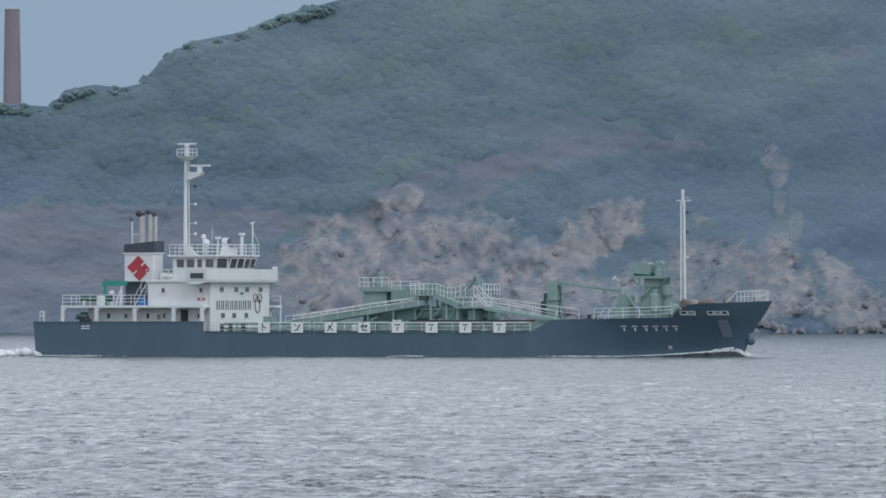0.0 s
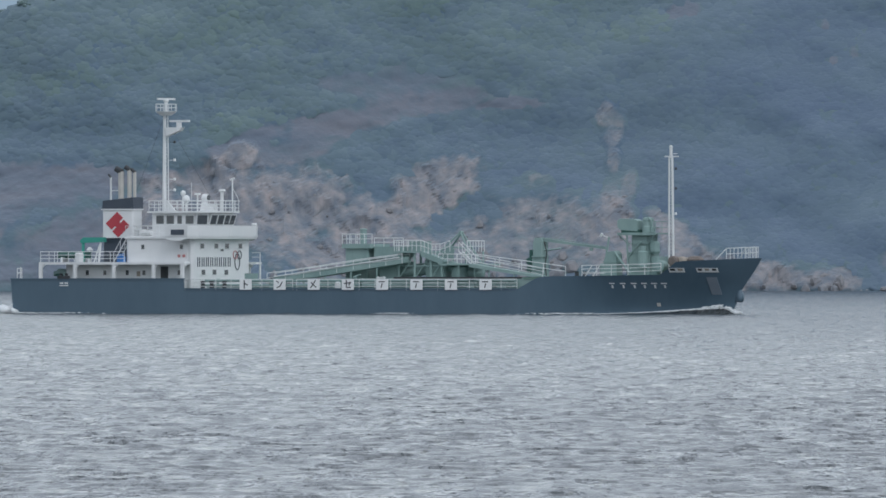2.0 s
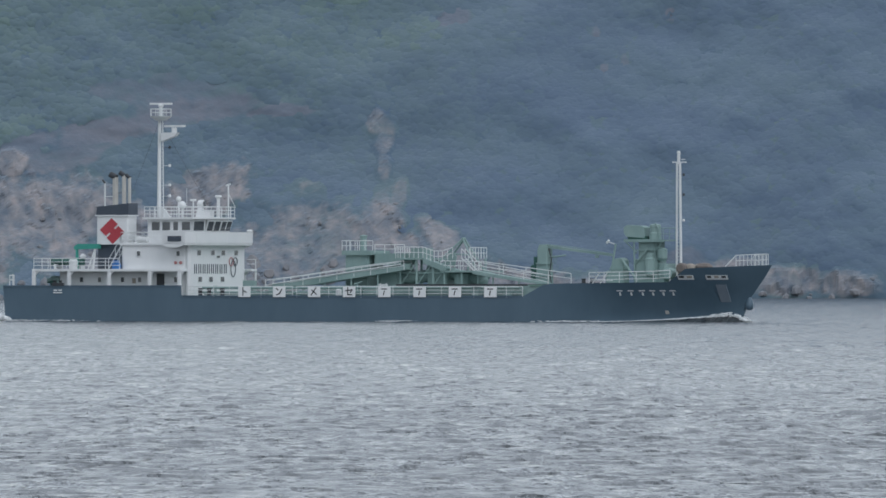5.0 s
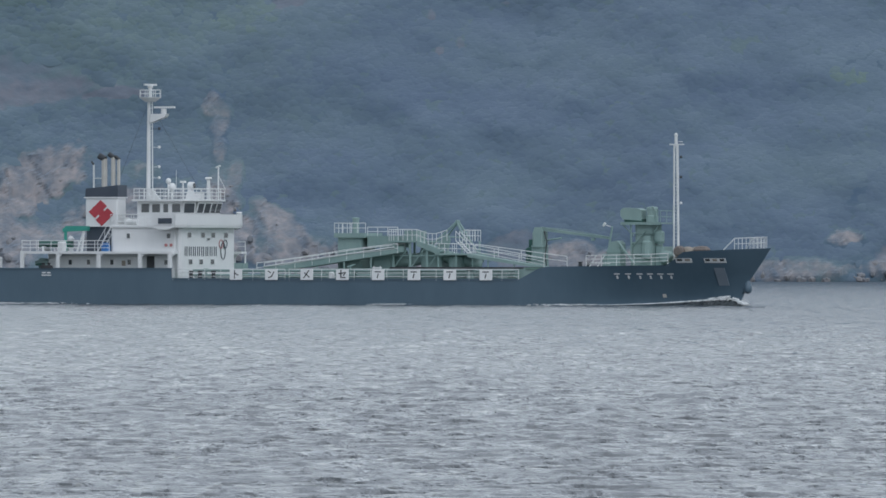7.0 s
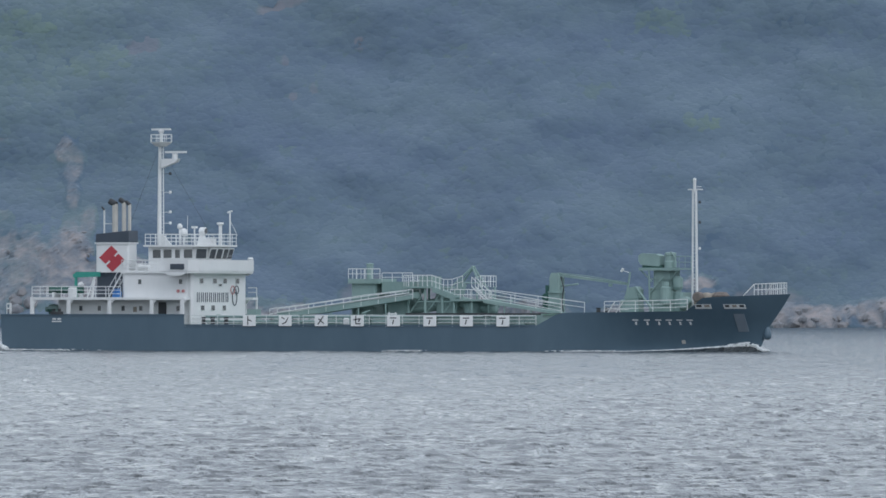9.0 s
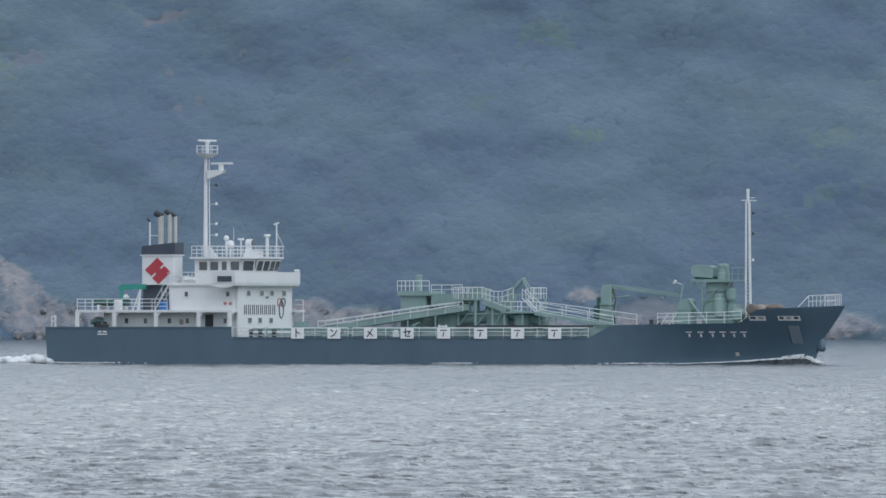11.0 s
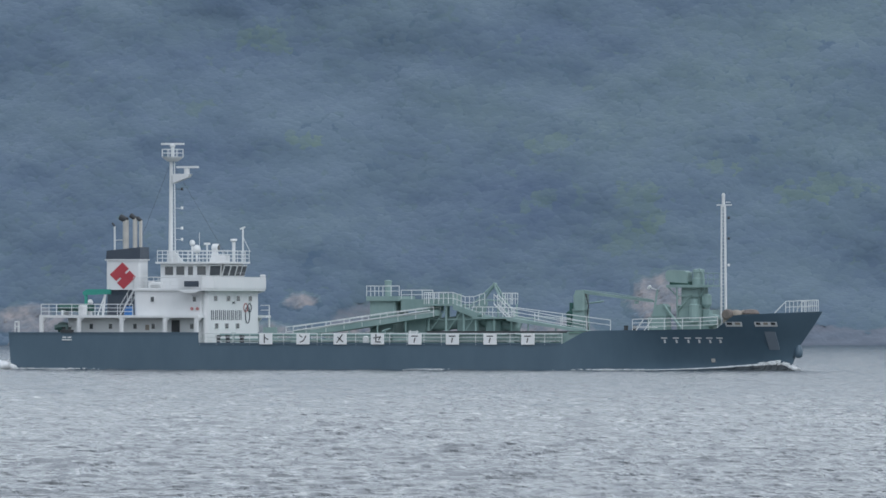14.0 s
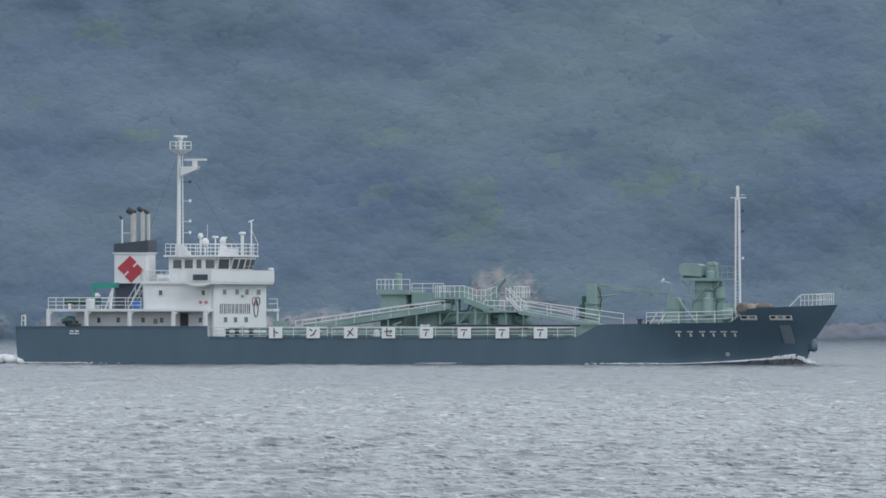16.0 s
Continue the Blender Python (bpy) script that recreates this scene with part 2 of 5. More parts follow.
# ---- building helpers ----
class Shape:
    """Gathers corners and faces of one mesh."""

    def __init__(self):
        self.v, self.f = [], []

    def add(self, verts, faces):
        k = len(self.v)
        self.v += [tuple(p) for p in verts]
        self.f += [tuple(k + i for i in q) for q in faces]
        return self

    def box(self, x0, x1, y0, y1, z0, z1, c=0.0):
        """A box; with c its upright edges are cut off by c."""
        if c:
            ring = [(x0 + c, y0), (x1 - c, y0), (x1, y0 + c), (x1, y1 - c), (x1 - c, y1), (x0 + c, y1), (x0, y1 - c), (x0, y0 + c)]
        else:
            ring = [(x0, y0), (x1, y0), (x1, y1), (x0, y1)]
        return self.prism(ring, z0, z1)

    def prism(self, ring, z0, z1, shrink=1.0):
        n = len(ring)
        mx, my = sum(p[0] for p in ring) / n, sum(p[1] for p in ring) / n
        v = [(x, y, z0) for x, y in ring] + [(mx + (x - mx) * shrink, my + (y - my) * shrink, z1) for x, y in ring]
        return self.add(v, [tuple(range(n))[::-1], tuple(range(n, 2 * n))] + [(i, (i + 1) % n, n + (i + 1) % n, n + i) for i in range(n)])

    def slab(self, ring, y0, y1):
        """A plate whose outline stands in the x-z plane."""
        n = len(ring)
        v = [(x, y0, z) for x, z in ring] + [(x, y1, z) for x, z in ring]
        return self.add(v, [tuple(range(n)), tuple(range(n, 2 * n))[::-1]] + [(i, n + i, n + (i + 1) % n, (i + 1) % n) for i in range(n)])

    def plate(self, ring, x0, x1):
        """A plate whose outline stands in the y-z plane."""
        n = len(ring)
        v = [(x0, y, z) for y, z in ring] + [(x1, y, z) for y, z in ring]
        return self.add(v, [tuple(range(n))[::-1], tuple(range(n, 2 * n))] + [(i, (i + 1) % n, n + (i + 1) % n, n + i) for i in range(n)])

    def tube(self, a, b, r, n=6, r2=None):
        a, b = Vector(a), Vector(b)
        d = (b - a).normalized()
        s = d.orthogonal().normalized()
        t = d.cross(s)
        r2 = r if r2 is None else r2
        ring = [(s * math.cos(2 * math.pi * i / n) + t * math.sin(2 * math.pi * i / n)) for i in range(n)]
        v = [a + p * r for p in ring] + [b + p * r2 for p in ring]
        return self.add(v, [tuple(range(n))[::-1], tuple(range(n, 2 * n))] + [(i, (i + 1) % n, n + (i + 1) % n, n + i) for i in range(n)])

    def sweep(self, points, r, n=5):
        """A bent bar of one piece through the points."""
        pts = [Vector(p) for p in points]
        v, f = [], []
        for i, p in enumerate(pts):
            d = (pts[min(i + 1, len(pts) - 1)] - pts[max(i - 1, 0)]).normalized()
            s = d.cross(Vector((0, 0, 1))).normalized() if abs(d.z) < 0.99 else Vector((1, 0, 0))
            t = s.cross(d)
            v += [p + (s * math.cos(2 * math.pi * k / n) + t * math.sin(2 * math.pi * k / n)) * r for k in range(n)]
        for i in range(len(pts) - 1):
            f += [(i * n + k, i * n + (k + 1) % n, (i + 1) * n + (k + 1) % n, (i + 1) * n + k) for k in range(n)]
        f += [tuple(range(n))[::-1], tuple((len(pts) - 1) * n + k for k in range(n))]
        return self.add(v, f)

    def lathe(self, centre, profile, n=12, axis=2):
        """Turned about an axis: profile of (radius, along)."""
        v, f = [], []
        for r, h in profile:
            for i in range(n):
                p = [r * math.cos(2 * math.pi * i / n), r * math.sin(2 * math.pi * i / n), h]
                if axis == 0:
                    p = [p[2], p[0], p[1]]
                elif axis == 1:
                    p = [p[0], p[2], p[1]]
                v.append([centre[k] + p[k] for k in range(3)])
        for j in range(len(profile) - 1):
            for i in range(n):
                f.append((j * n + i, j * n + (i + 1) % n, (j + 1) * n + (i + 1) % n, (j + 1) * n + i))
        f.append(tuple(range(n))[::-1])
        f.append(tuple((len(profile) - 1) * n + i for i in range(n)))
        return self.add(v, f)

    def mesh(self, name, mat, smooth=False):
        me = bpy.data.meshes.new(name)
        me.from_pydata(self.v, [], self.f)
        bm = bmesh.new()
        bm.from_mesh(me)
        bmesh.ops.recalc_face_normals(bm, faces=bm.faces)
        bm.to_mesh(me)
        bm.free()
        me.materials.append(mat)
        if smooth:
            me.polygons.foreach_set("use_smooth", [True] * len(me.polygons))
        return me


def part(name, shape, mat, parent, label="", smooth=False):
    me = shape if isinstance(shape, bpy.types.Mesh) else shape.mesh(name, mat, smooth)
    ob = new(name, me)
    ob.parent = parent
    return tagged(ob, label)


def at(ob, x, y, z, rz=0):
    ob.matrix_basis = pose(x, y, z, 0, 0, rz)
    return ob


def big_mesh(name, verts, faces, mats, smooth=False, **covers):
    """A large mesh from arrays."""
    me = bpy.data.meshes.new(name)
    n, k = len(faces), faces.shape[1]
    me.vertices.add(len(verts))
    me.vertices.foreach_set("co", np.asarray(verts, dtype=np.float32).ravel())
    me.loops.add(n * k)
    me.loops.foreach_set("vertex_index", faces.astype(np.int32).ravel())
    me.polygons.add(n)
    me.polygons.foreach_set("loop_start", np.arange(0, n * k, k, dtype=np.int32))
    for m in mats:
        me.materials.append(m)
    for key, values in covers.items():
        me.attributes.new(key, "FLOAT", "POINT").data.foreach_set("value", np.asarray(values, dtype=np.float32).ravel())
    me.polygons.foreach_set("use_smooth", np.full(n, smooth))
    me.update(calc_edges=True)
    return me


def hash2(i, j, seed):
    h = np.sin(i * 127.1 + j * 311.7 + seed * 74.7) * 43758.5453
    return h - np.floor(h)


def value_noise(x, y, seed=0):
    i, j = np.floor(x), np.floor(y)
    a, b = x - i, y - j
    a, b = a * a * (3 - 2 * a), b * b * (3 - 2 * b)
    return (hash2(i, j, seed) * (1 - a) + hash2(i + 1, j, seed) * a) * (1 - b) + (hash2(i, j + 1, seed) * (1 - a) + hash2(i + 1, j + 1, seed) * a) * b


def fractal(x, y, seed=0, octaves=4):
    s, a, t = 0, 0.5, 0
    for o in range(octaves):
        s, t = s + a * value_noise(x * 2 ** o, y * 2 ** o, seed + o), t + a
        a *= 0.5
    return s / t


def cells(x, y, seed=0):
    """Cell noise: a random value for the nearest cell and the gap between nearest and next."""
    i, j = np.floor(x), np.floor(y)
    d1, d2, val = np.full(x.shape, 9.0), np.full(x.shape, 9.0), np.zeros(x.shape)
    for a in (-1, 0, 1):
        for b in (-1, 0, 1):
            p, q = i + a, j + b
            d = np.hypot(p + hash2(p, q, seed) - x, q + hash2(p, q, seed + 5) - y)
            near = d < d1
            d2 = np.where(near, d1, np.minimum(d2, d))
            val = np.where(near, hash2(p, q, seed + 9), val)
            d1 = np.where(near, d, d1)
    return val, d2 - d1


def blocks(x, y, seed=0, tilt=1.0):
    """Broken faces: each cell is a flat face with its own depth and lean, 0 to about 1."""
    i, j = np.floor(x), np.floor(y)
    best, val = np.full(x.shape, 9.0), np.zeros(x.shape)
    for a in (-1, 0, 1):
        for b in (-1, 0, 1):
            p, q = i + a, j + b
            u, w = p + hash2(p, q, seed) - x, q + hash2(p, q, seed + 5) - y
            d = np.abs(u) + np.abs(w) * 0.9
            face = hash2(p, q, seed + 9) + tilt * ((hash2(p, q, seed + 11) - 0.5) * u + (hash2(p, q, seed + 13) - 0.5) * w)
            val = np.where(d < best, face, val)
            best = np.minimum(best, d)
    return val


# ---- the sea ----
def sea():
    rows, y = [120.0], 120.0
    while y < 2520:
        y += max(0.12, 0.42 * y * y / 70000)
        rows.append(y)
    rows = np.array(rows)
    bearing = np.linspace(-0.07, 0.16, 520)
    Y, A = np.meshgrid(rows, bearing, indexing="ij")
    X = Y * np.tan(A)
    Z = np.zeros_like(X)
    rng = np.random.default_rng(4)
    for k in range(44):
        length = 0.25 * 1.062 ** k
        way = rng.normal(-1.45, 0.5)
        amp = 0.0070 * length ** 0.85 * rng.uniform(0.6, 1.15) * (1 if length < 1.1 else 0.62)
        w = 2 * math.pi / length
        Z += amp * np.sin(w * (math.cos(way) * X + math.sin(way) * Y) + rng.uniform(0, 6.28))
    gust = 0.74 + 0.7 * fractal(X / 14, Y / 60, 3, 3)
    Z = Z * gust * np.clip(0.3 + Y / 450, 0.7, 1) * np.clip(Y / 450 - 1, 1, 2.6)
    nr, nc = X.shape
    v = np.stack([X, Y, Z], -1).reshape(-1, 3)
    i = (np.arange(nr - 1)[:, None] * nc + np.arange(nc - 1)[None]).ravel()
    f = np.stack([i, i + 1, i + nc + 1, i + nc], -1)
    # the calm rest of the sheet, out to the horizon on all sides
    k = len(v)
    corner = [0, nc - 1, nr * nc - 1, (nr - 1) * nc]
    out = np.array([[-4200, -4200, 0], [4200, -4200, 0], [4200, 4700, 0], [-4200, 4700, 0]], dtype=float)
    v = np.concatenate([v, out])
    rim = [(k, k + 1, corner[1], corner[0]), (k + 1, k + 2, corner[2], corner[1]), (k + 2, k + 3, corner[3], corner[2]), (k + 3, k, corner[0], corner[3])]
    f = np.concatenate([f, np.array(rim)])
    ob = new("water", big_mesh("water", v, f, [M_WATER], True))
    return tagged(ob, "grey rippled sea water under a hazy sky", "sea", kind="structure")


water = sea()


# ---- the island ----
SHORE = 2430.0
SKYLINE = [(-330, 30), (-200, 44), (-141.7, 47.2), (-130.5, 46.6), (-128.5, 50), (-122.2, 51.2), (-116.3, 50.6), (-112.2, 51.4), (-107.4, 57), (-101.5, 60.2), (-90.9, 62.2), (-86.2, 64.5), (-80.3, 66.4), (-70, 69), (-50, 76), (0, 88), (80, 98), (200, 106), (330, 100), (560, 60)]


def crest(x):
    return np.interp(x, [p[0] for p in SKYLINE], [p[1] for p in SKYLINE])


# outcrops and bare ground: centre along the shore, height, half width, half height, tilt, kind (1 rock, 2 earth), thickness
QUARRY_BENCHES = [
    (-128, 18, 34, 9.0, 0.0, 2, 0.85), (-112, 23, 42, 4.8, 0.0, 2, 0.8), (-132, 12.8, 30, 2.4, 0.0, 2, 1.3), (-130, 6, 34, 7, 0.0, 2, 0.8),
    (-92, 8, 16, 9, 0.0, 2, 0.7),
]
WEST_FACES = [
    (-70, 12, 14, 12, 0.2, 1, 1.0), (-47, 17, 15, 9, 0.1, 1, 0.8), (-62, 20, 9, 7, 0.0, 1, 0.85), (-78, 17, 6, 4, 0.3, 1, 0.9),
    (-18, 20, 15, 5.6, 0.6, 1, 1.15), (-30, 8, 18, 7, 0.0, 1, 0.85), (-33, 12, 8, 8, 0.0, 1, 0.8),
]
EAST_FACES = [
    (-6, 9, 9, 8, 0.0, 1, 0.65), (3, 12, 9, 11, -0.1, 1, 0.6), (12, 12, 7, 8, 0.0, 1, 0.6), (20, 13, 5, 9.5, -0.15, 1, 1.0),
    (24, 8, 6, 6, -0.3, 1, 0.9), (36, 10, 9, 3.2, -0.75, 1, 0.8), (38, 5, 12, 5.0, -0.3, 1, 0.75), (54, 3, 12, 3.4, -0.1, 1, 0.8),
    (24, 21, 1.9, 5, -0.3, 1, 0.55),
]
UPPER_STRIPS = [
    (-57, 28.5, 3.4, 3.0, 0.4, 1, 1.2), (-55, 31.5, 10, 2.6, 0.25, 2, 0.8), (-36, 35, 16, 3.2, 0.22, 2, 0.72), (-20, 39, 17, 3.4, 0.12, 2, 0.66),
    (-34, 36, 4, 2.0, 0, 2, 1.0), (-25, 43, 16, 4.5, 0.0, 2, 0.5), (-44, 30, 10, 3, 0.3, 2, 0.6), (0.5, 39.2, 7.5, 1.5, 0.04, 2, 1.0),
    (-4, 38.6, 4, 1.0, 0.1, 2, 1.2), (19.6, 37, 2.6, 3.6, 0.4, 1, 0.5), (21.4, 33.5, 2.0, 4.2, -0.2, 1, 0.49), (21.2, 27, 1.6, 3.4, 0, 1, 0.46),
]
HIGH_SCARS = [
    (65.6, 54, 1.3, 4.0, 0.15, 2, 0.8), (66.8, 47.5, 1.0, 3.2, -0.1, 2, 0.8), (71.5, 49.5, 1.0, 2.6, 0.1, 2, 0.75), (35.5, 58.5, 5, 2.2, 0.3, 2, 0.75),
    (64, 67, 5, 2.0, 0.2, 2, 0.7), (81, 59, 1.2, 1.6, 0, 2, 0.8),
]
SHORE_ROCKS = [
    (66, 2.5, 9, 3, 0, 1, 0.75), (83, 6, 7, 5, 0, 2, 0.6), (95, 5, 6, 3.6, 0, 1, 0.8), (104, 3.5, 10, 3.2, 0, 1, 0.75),
    (118, 3, 9, 2.8, 0, 1, 0.7), (142, 2.4, 14, 2.6, 0, 1, 0.6), (152.5, 9.2, 4.0, 1.6, 0, 1, 0.85),
]
FAR_SHORE = [
    (167, 6, 9, 4, 0, 2, 0.6), (172, 2.4, 16, 2.8, 0, 1, 0.75), (190, 3.2, 9, 3.2, 0, 1, 0.75), (204, 2.5, 12, 3, 0, 1, 0.7),
    (228, 9.5, 7, 6, 0.3, 1, 0.8), (238, 4.5, 8, 4.5, 0, 2, 0.8), (255, 2.0, 14, 2.4, 0, 2, 1.0), (290, 1.6, 44, 2.4, 0, 2, 1.1),
    (340, 1.6, 30, 2.4, 0, 2, 1.1),
]
BARE = QUARRY_BENCHES + WEST_FACES + EAST_FACES + UPPER_STRIPS + HIGH_SCARS + SHORE_ROCKS + FAR_SHORE
GLADES = [(222, 30.5, 5.5, 4, 0.5), (219, 21, 6, 2, 0.3), (226, 26, 5, 2, 0.9), (203, 42, 5, 2.0, 0.1), (203, 31, 3, 1.5, 0.2), (146, 63, 5, 2, 0), (152, 43, 4, 1.5, 0), (240, 38, 6, 2.5, 0), (262, 33, 9, 2.4, 0.1), (142, 65, 6, 2.0, 0.2), (-60, 56, 10, 3, 0.3), (-20, 60, 8, 3, 0), (10, 62, 9, 4, 0.2), (28, 56, 10, 3, 0.3), (290, 45, 8, 3, 0.2), (-95, 44, 12, 3, 0.1), (-58, 35, 9, 2.5, 0.1)]


def inside(x, z, cx, cz, a, b, tilt):
    u, w = x - cx, z - cz
    c, s = math.cos(tilt), math.sin(tilt)
    return ((u * c + w * s) / a) ** 2 + ((w * c - u * s) / b) ** 2


def ground_cover(x, z):
    """How thickly rock and bare earth cover the slope, 0 to about 1."""
    rag = (fractal(x / 5, z / 4, 21, 4) - 0.5) * 1.8 + (fractal(x / 1.2, z / 1.2, 77, 2) - 0.5) * 0.6
    covers = [np.zeros(x.shape), np.zeros(x.shape)]
    for cx, cz, a, b, tilt, k, thick in BARE:
        d = np.sqrt(inside(x, z, cx, cz, a * 1.12, b * 1.12, tilt)) + rag * 0.4
        covers[k - 1] = np.maximum(covers[k - 1], thick * np.clip((1.05 - d) * 2.4, 0, 1))
    return covers


def woods_green(x, z):
    """How green the woods are, less where painted haze blues them: most towards the crest above the quarry, least on
    the far flank.
    """
    leaf_green = np.clip(0.75 - (x + 20) / 150, 0, 0.8) * np.clip((z - 14) / 34, 0, 1) + np.clip((x - 150) / 300, 0, 0.2)
    return np.clip(leaf_green + 0.9 * (fractal(x / 24, z / 11, 91, 4) - 0.5), 0, 1)


def hill_back(x, z, kind=None):
    """How far behind the shore line the hillside lies at a height z."""
    back = 1.15 * z + 13 * (fractal(x / 38, z / 30, 2, 3) - 0.5) * np.clip(z / 12, 0, 1) + 26 * (fractal(x / 110, z / 90, 8, 2) - 0.5) * np.clip(z / 25, 0, 1)
    return back + 6 * (fractal(x / 30, z * 0 + 3, 12, 3) - 0.5)


def swell(x, z):
    """The broad folds of the slope."""
    return 5.5 * (fractal(x / 16, z / 11, 57, 2) - 0.5) + 1.2 * (fractal(x / 5, z / 4, 58, 2) - 0.5)


def canopy(x, z):
    """How far the tree crowns swell out of the slope."""
    one, gap = cells(x / 4.6 + 0.35 * fractal(x / 3, z / 3, 51, 2), z / 3.0, 17)
    two, less = cells(x / 2.3, z / 1.7, 19)
    return 0.32 * np.sqrt(np.clip(gap + 0.05, 0, 1)) * (0.35 + 0.65 * one) + 0.08 * np.sqrt(np.clip(less, 0, 1)) * two


def hillside():
    xs = np.arange(-300, 480, 0.62)
    hs = np.concatenate([[-2.0], np.linspace(0, 1, 175)])
    X, H = np.meshgrid(xs, hs, indexing="xy")
    top = crest(X) + 1.0
    Z = np.where(H < 0, -2.0, H * top)
    stone, earth = ground_cover(X, Z)
    back = hill_back(X, np.maximum(Z, 0))
    bend = 0.7 * fractal(X / 5, Z / 5, 31, 2)
    # rounded buttresses that stand side by side, broken into blocks
    ribs = 1 - np.abs(2 * fractal(X / 4.2 + bend, Z / 11 + X / 30, 63, 3) - 1)
    rock = -2.2 * (ribs - 0.6) - 1.5 * (blocks(X / 5.5 + bend, Z / 7 + X / 16, 3) - 0.4) - 0.6 * (blocks(X / 2.1 + bend, Z / 3.0 - X / 9, 7) - 0.4) - 0.5
    bank = -1.6 * (fractal(X / 9, Z / 2.4, 35, 3) - 0.5) - 0.7 * (blocks(X / 2.6, Z / 1.5, 37) - 0.5)
    bare = np.clip(np.maximum(stone, earth) * 1.3, 0, 1)
    back = back + np.clip(stone * 1.3, 0, 1) * rock + np.clip(earth - stone, 0, 1) * bank - swell(X, Z) - canopy(X, Z) * (1 - bare)
    # nothing overhangs
    back = np.maximum.accumulate(back, axis=0)
    ridge = np.clip((H - 0.94) / 0.06, 0, 1)
    Y = SHORE + back + ridge ** 2 * 1
    Z = np.where(H >= 1, top, Z)
    spread = Y / SHORE
    v = np.stack([X * spread, Y, Z * spread], -1)
    # the far side falls away behind the crest
    far = v[-1].copy()
    far[:, 1] += 160
    far[:, 2] -= 25
    v = np.concatenate([v, far[None]])
    nr, nc = v.shape[:2]
    i = (np.arange(nr - 1)[:, None] * nc + np.arange(nc - 1)[None]).ravel()
    f = np.stack([i, i + 1, i + nc + 1, i + nc], -1)
    stone, earth = (np.concatenate([c, c[-1:] * 0]) for c in (stone, earth))
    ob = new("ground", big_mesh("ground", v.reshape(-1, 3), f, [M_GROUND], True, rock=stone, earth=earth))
    flat = stone[:-1, :-1].ravel() > 0.35
    ob.data.polygons.foreach_set("use_smooth", ~flat)
    return tagged(ob, "steep island hillside of scrub, granite quarry faces and bare earth", "hillside", kind="structure")


hillside()

ICO_V = np.array([(0, 0, -1), (0.72, -0.53, -0.45), (-0.28, -0.85, -0.45), (-0.89, 0, -0.45), (-0.28, 0.85, -0.45), (0.72, 0.53, -0.45),
                  (0.28, -0.85, 0.45), (-0.72, -0.53, 0.45), (-0.72, 0.53, 0.45), (0.28, 0.85, 0.45), (0.89, 0, 0.45), (0, 0, 1)])
ICO_F = np.array([(0, 1, 2), (1, 0, 5), (0, 2, 3), (0, 3, 4), (0, 4, 5), (1, 5, 10), (2, 1, 6), (3, 2, 7), (4, 3, 8), (5, 4, 9),
                  (1, 10, 6), (2, 6, 7), (3, 7, 8), (4, 8, 9), (5, 9, 10), (6, 10, 11), (7, 6, 11), (8, 7, 11), (9, 8, 11), (10, 9, 11)])


def lumps(name, centres, sizes, mat, rng, rough=0.25, smooth=False, **covers):
    """Many uneven lumps in one mesh; centres n x 3, sizes n x 3; covers: values for each lump."""
    n = len(centres)
    v = ICO_V[None] * (1 + rng.uniform(-rough, rough, (n, 12, 1)))
    a = rng.uniform(0, 6.28, n)
    c, s = np.cos(a)[:, None], np.sin(a)[:, None]
    v = np.stack([v[..., 0] * c - v[..., 1] * s, v[..., 0] * s + v[..., 1] * c, v[..., 2]], -1)
    v = v * sizes[:, None] + centres[:, None]
    f = ICO_F[None] + (np.arange(n) * 12)[:, None, None]
    spread = {key: np.repeat(value, 12) for key, value in covers.items()}
    return new(name, big_mesh(name, v.reshape(-1, 3), f.reshape(-1, 3), [mat], smooth, **spread))


def slope_at(x, z):
    """Depth of the wooded slope's face."""
    y = SHORE + hill_back(x, z) - swell(x, z) - canopy(x, z)
    return y + np.clip((z / (crest(x) + 1.0) - 0.94) / 0.06, 0, 1) ** 2 * 1


def crowns(name, x, z, r, green, rng):
    """Low, ragged leaf crowns that lie on the slope, in one mesh."""
    n, ring = len(x), 8
    a = np.linspace(0, 2 * math.pi, ring, endpoint=False)[None] + rng.uniform(0, 6.28, (n, 1))
    wide = r[:, None] * rng.uniform(0.55, 1.35, (n, ring))
    full = np.interp(x, [-60, 60], [0.16, 0.085])[:, None]
    px, pz, lift = [x[:, None]], [z[:, None]], [full * r[:, None]]
    for reach, rise in ((0.55, 0.7 * full), (1.0, -0.5 * full)):
        px.append(x[:, None] + reach * 1.15 * wide * np.cos(a))
        pz.append(np.maximum(z[:, None] + reach * 0.8 * wide * np.sin(a), 0.1))
        lift.append(rise * r[:, None] * rng.uniform(0.3, 1.6, (n, ring)))
    px, pz, lift = np.concatenate(px, 1), np.concatenate(pz, 1), np.concatenate(lift, 1)
    y = slope_at(px, pz) - lift
    v = np.stack([px * y / SHORE, y, pz * y / SHORE], -1).reshape(-1, 3)
    f = []
    for i in range(ring):
        j = (i + 1) % ring
        f += [(0, 1 + i, 1 + j), (1 + i, 1 + ring + i, 1 + ring + j), (1 + i, 1 + ring + j, 1 + j)]
    f = np.array(f)[None] + (np.arange(n) * (1 + 2 * ring))[:, None, None]
    return new(name, big_mesh(name, v, f.reshape(-1, 3), [M_LEAF], True, leaf_green=np.repeat(green, 1 + 2 * ring)))


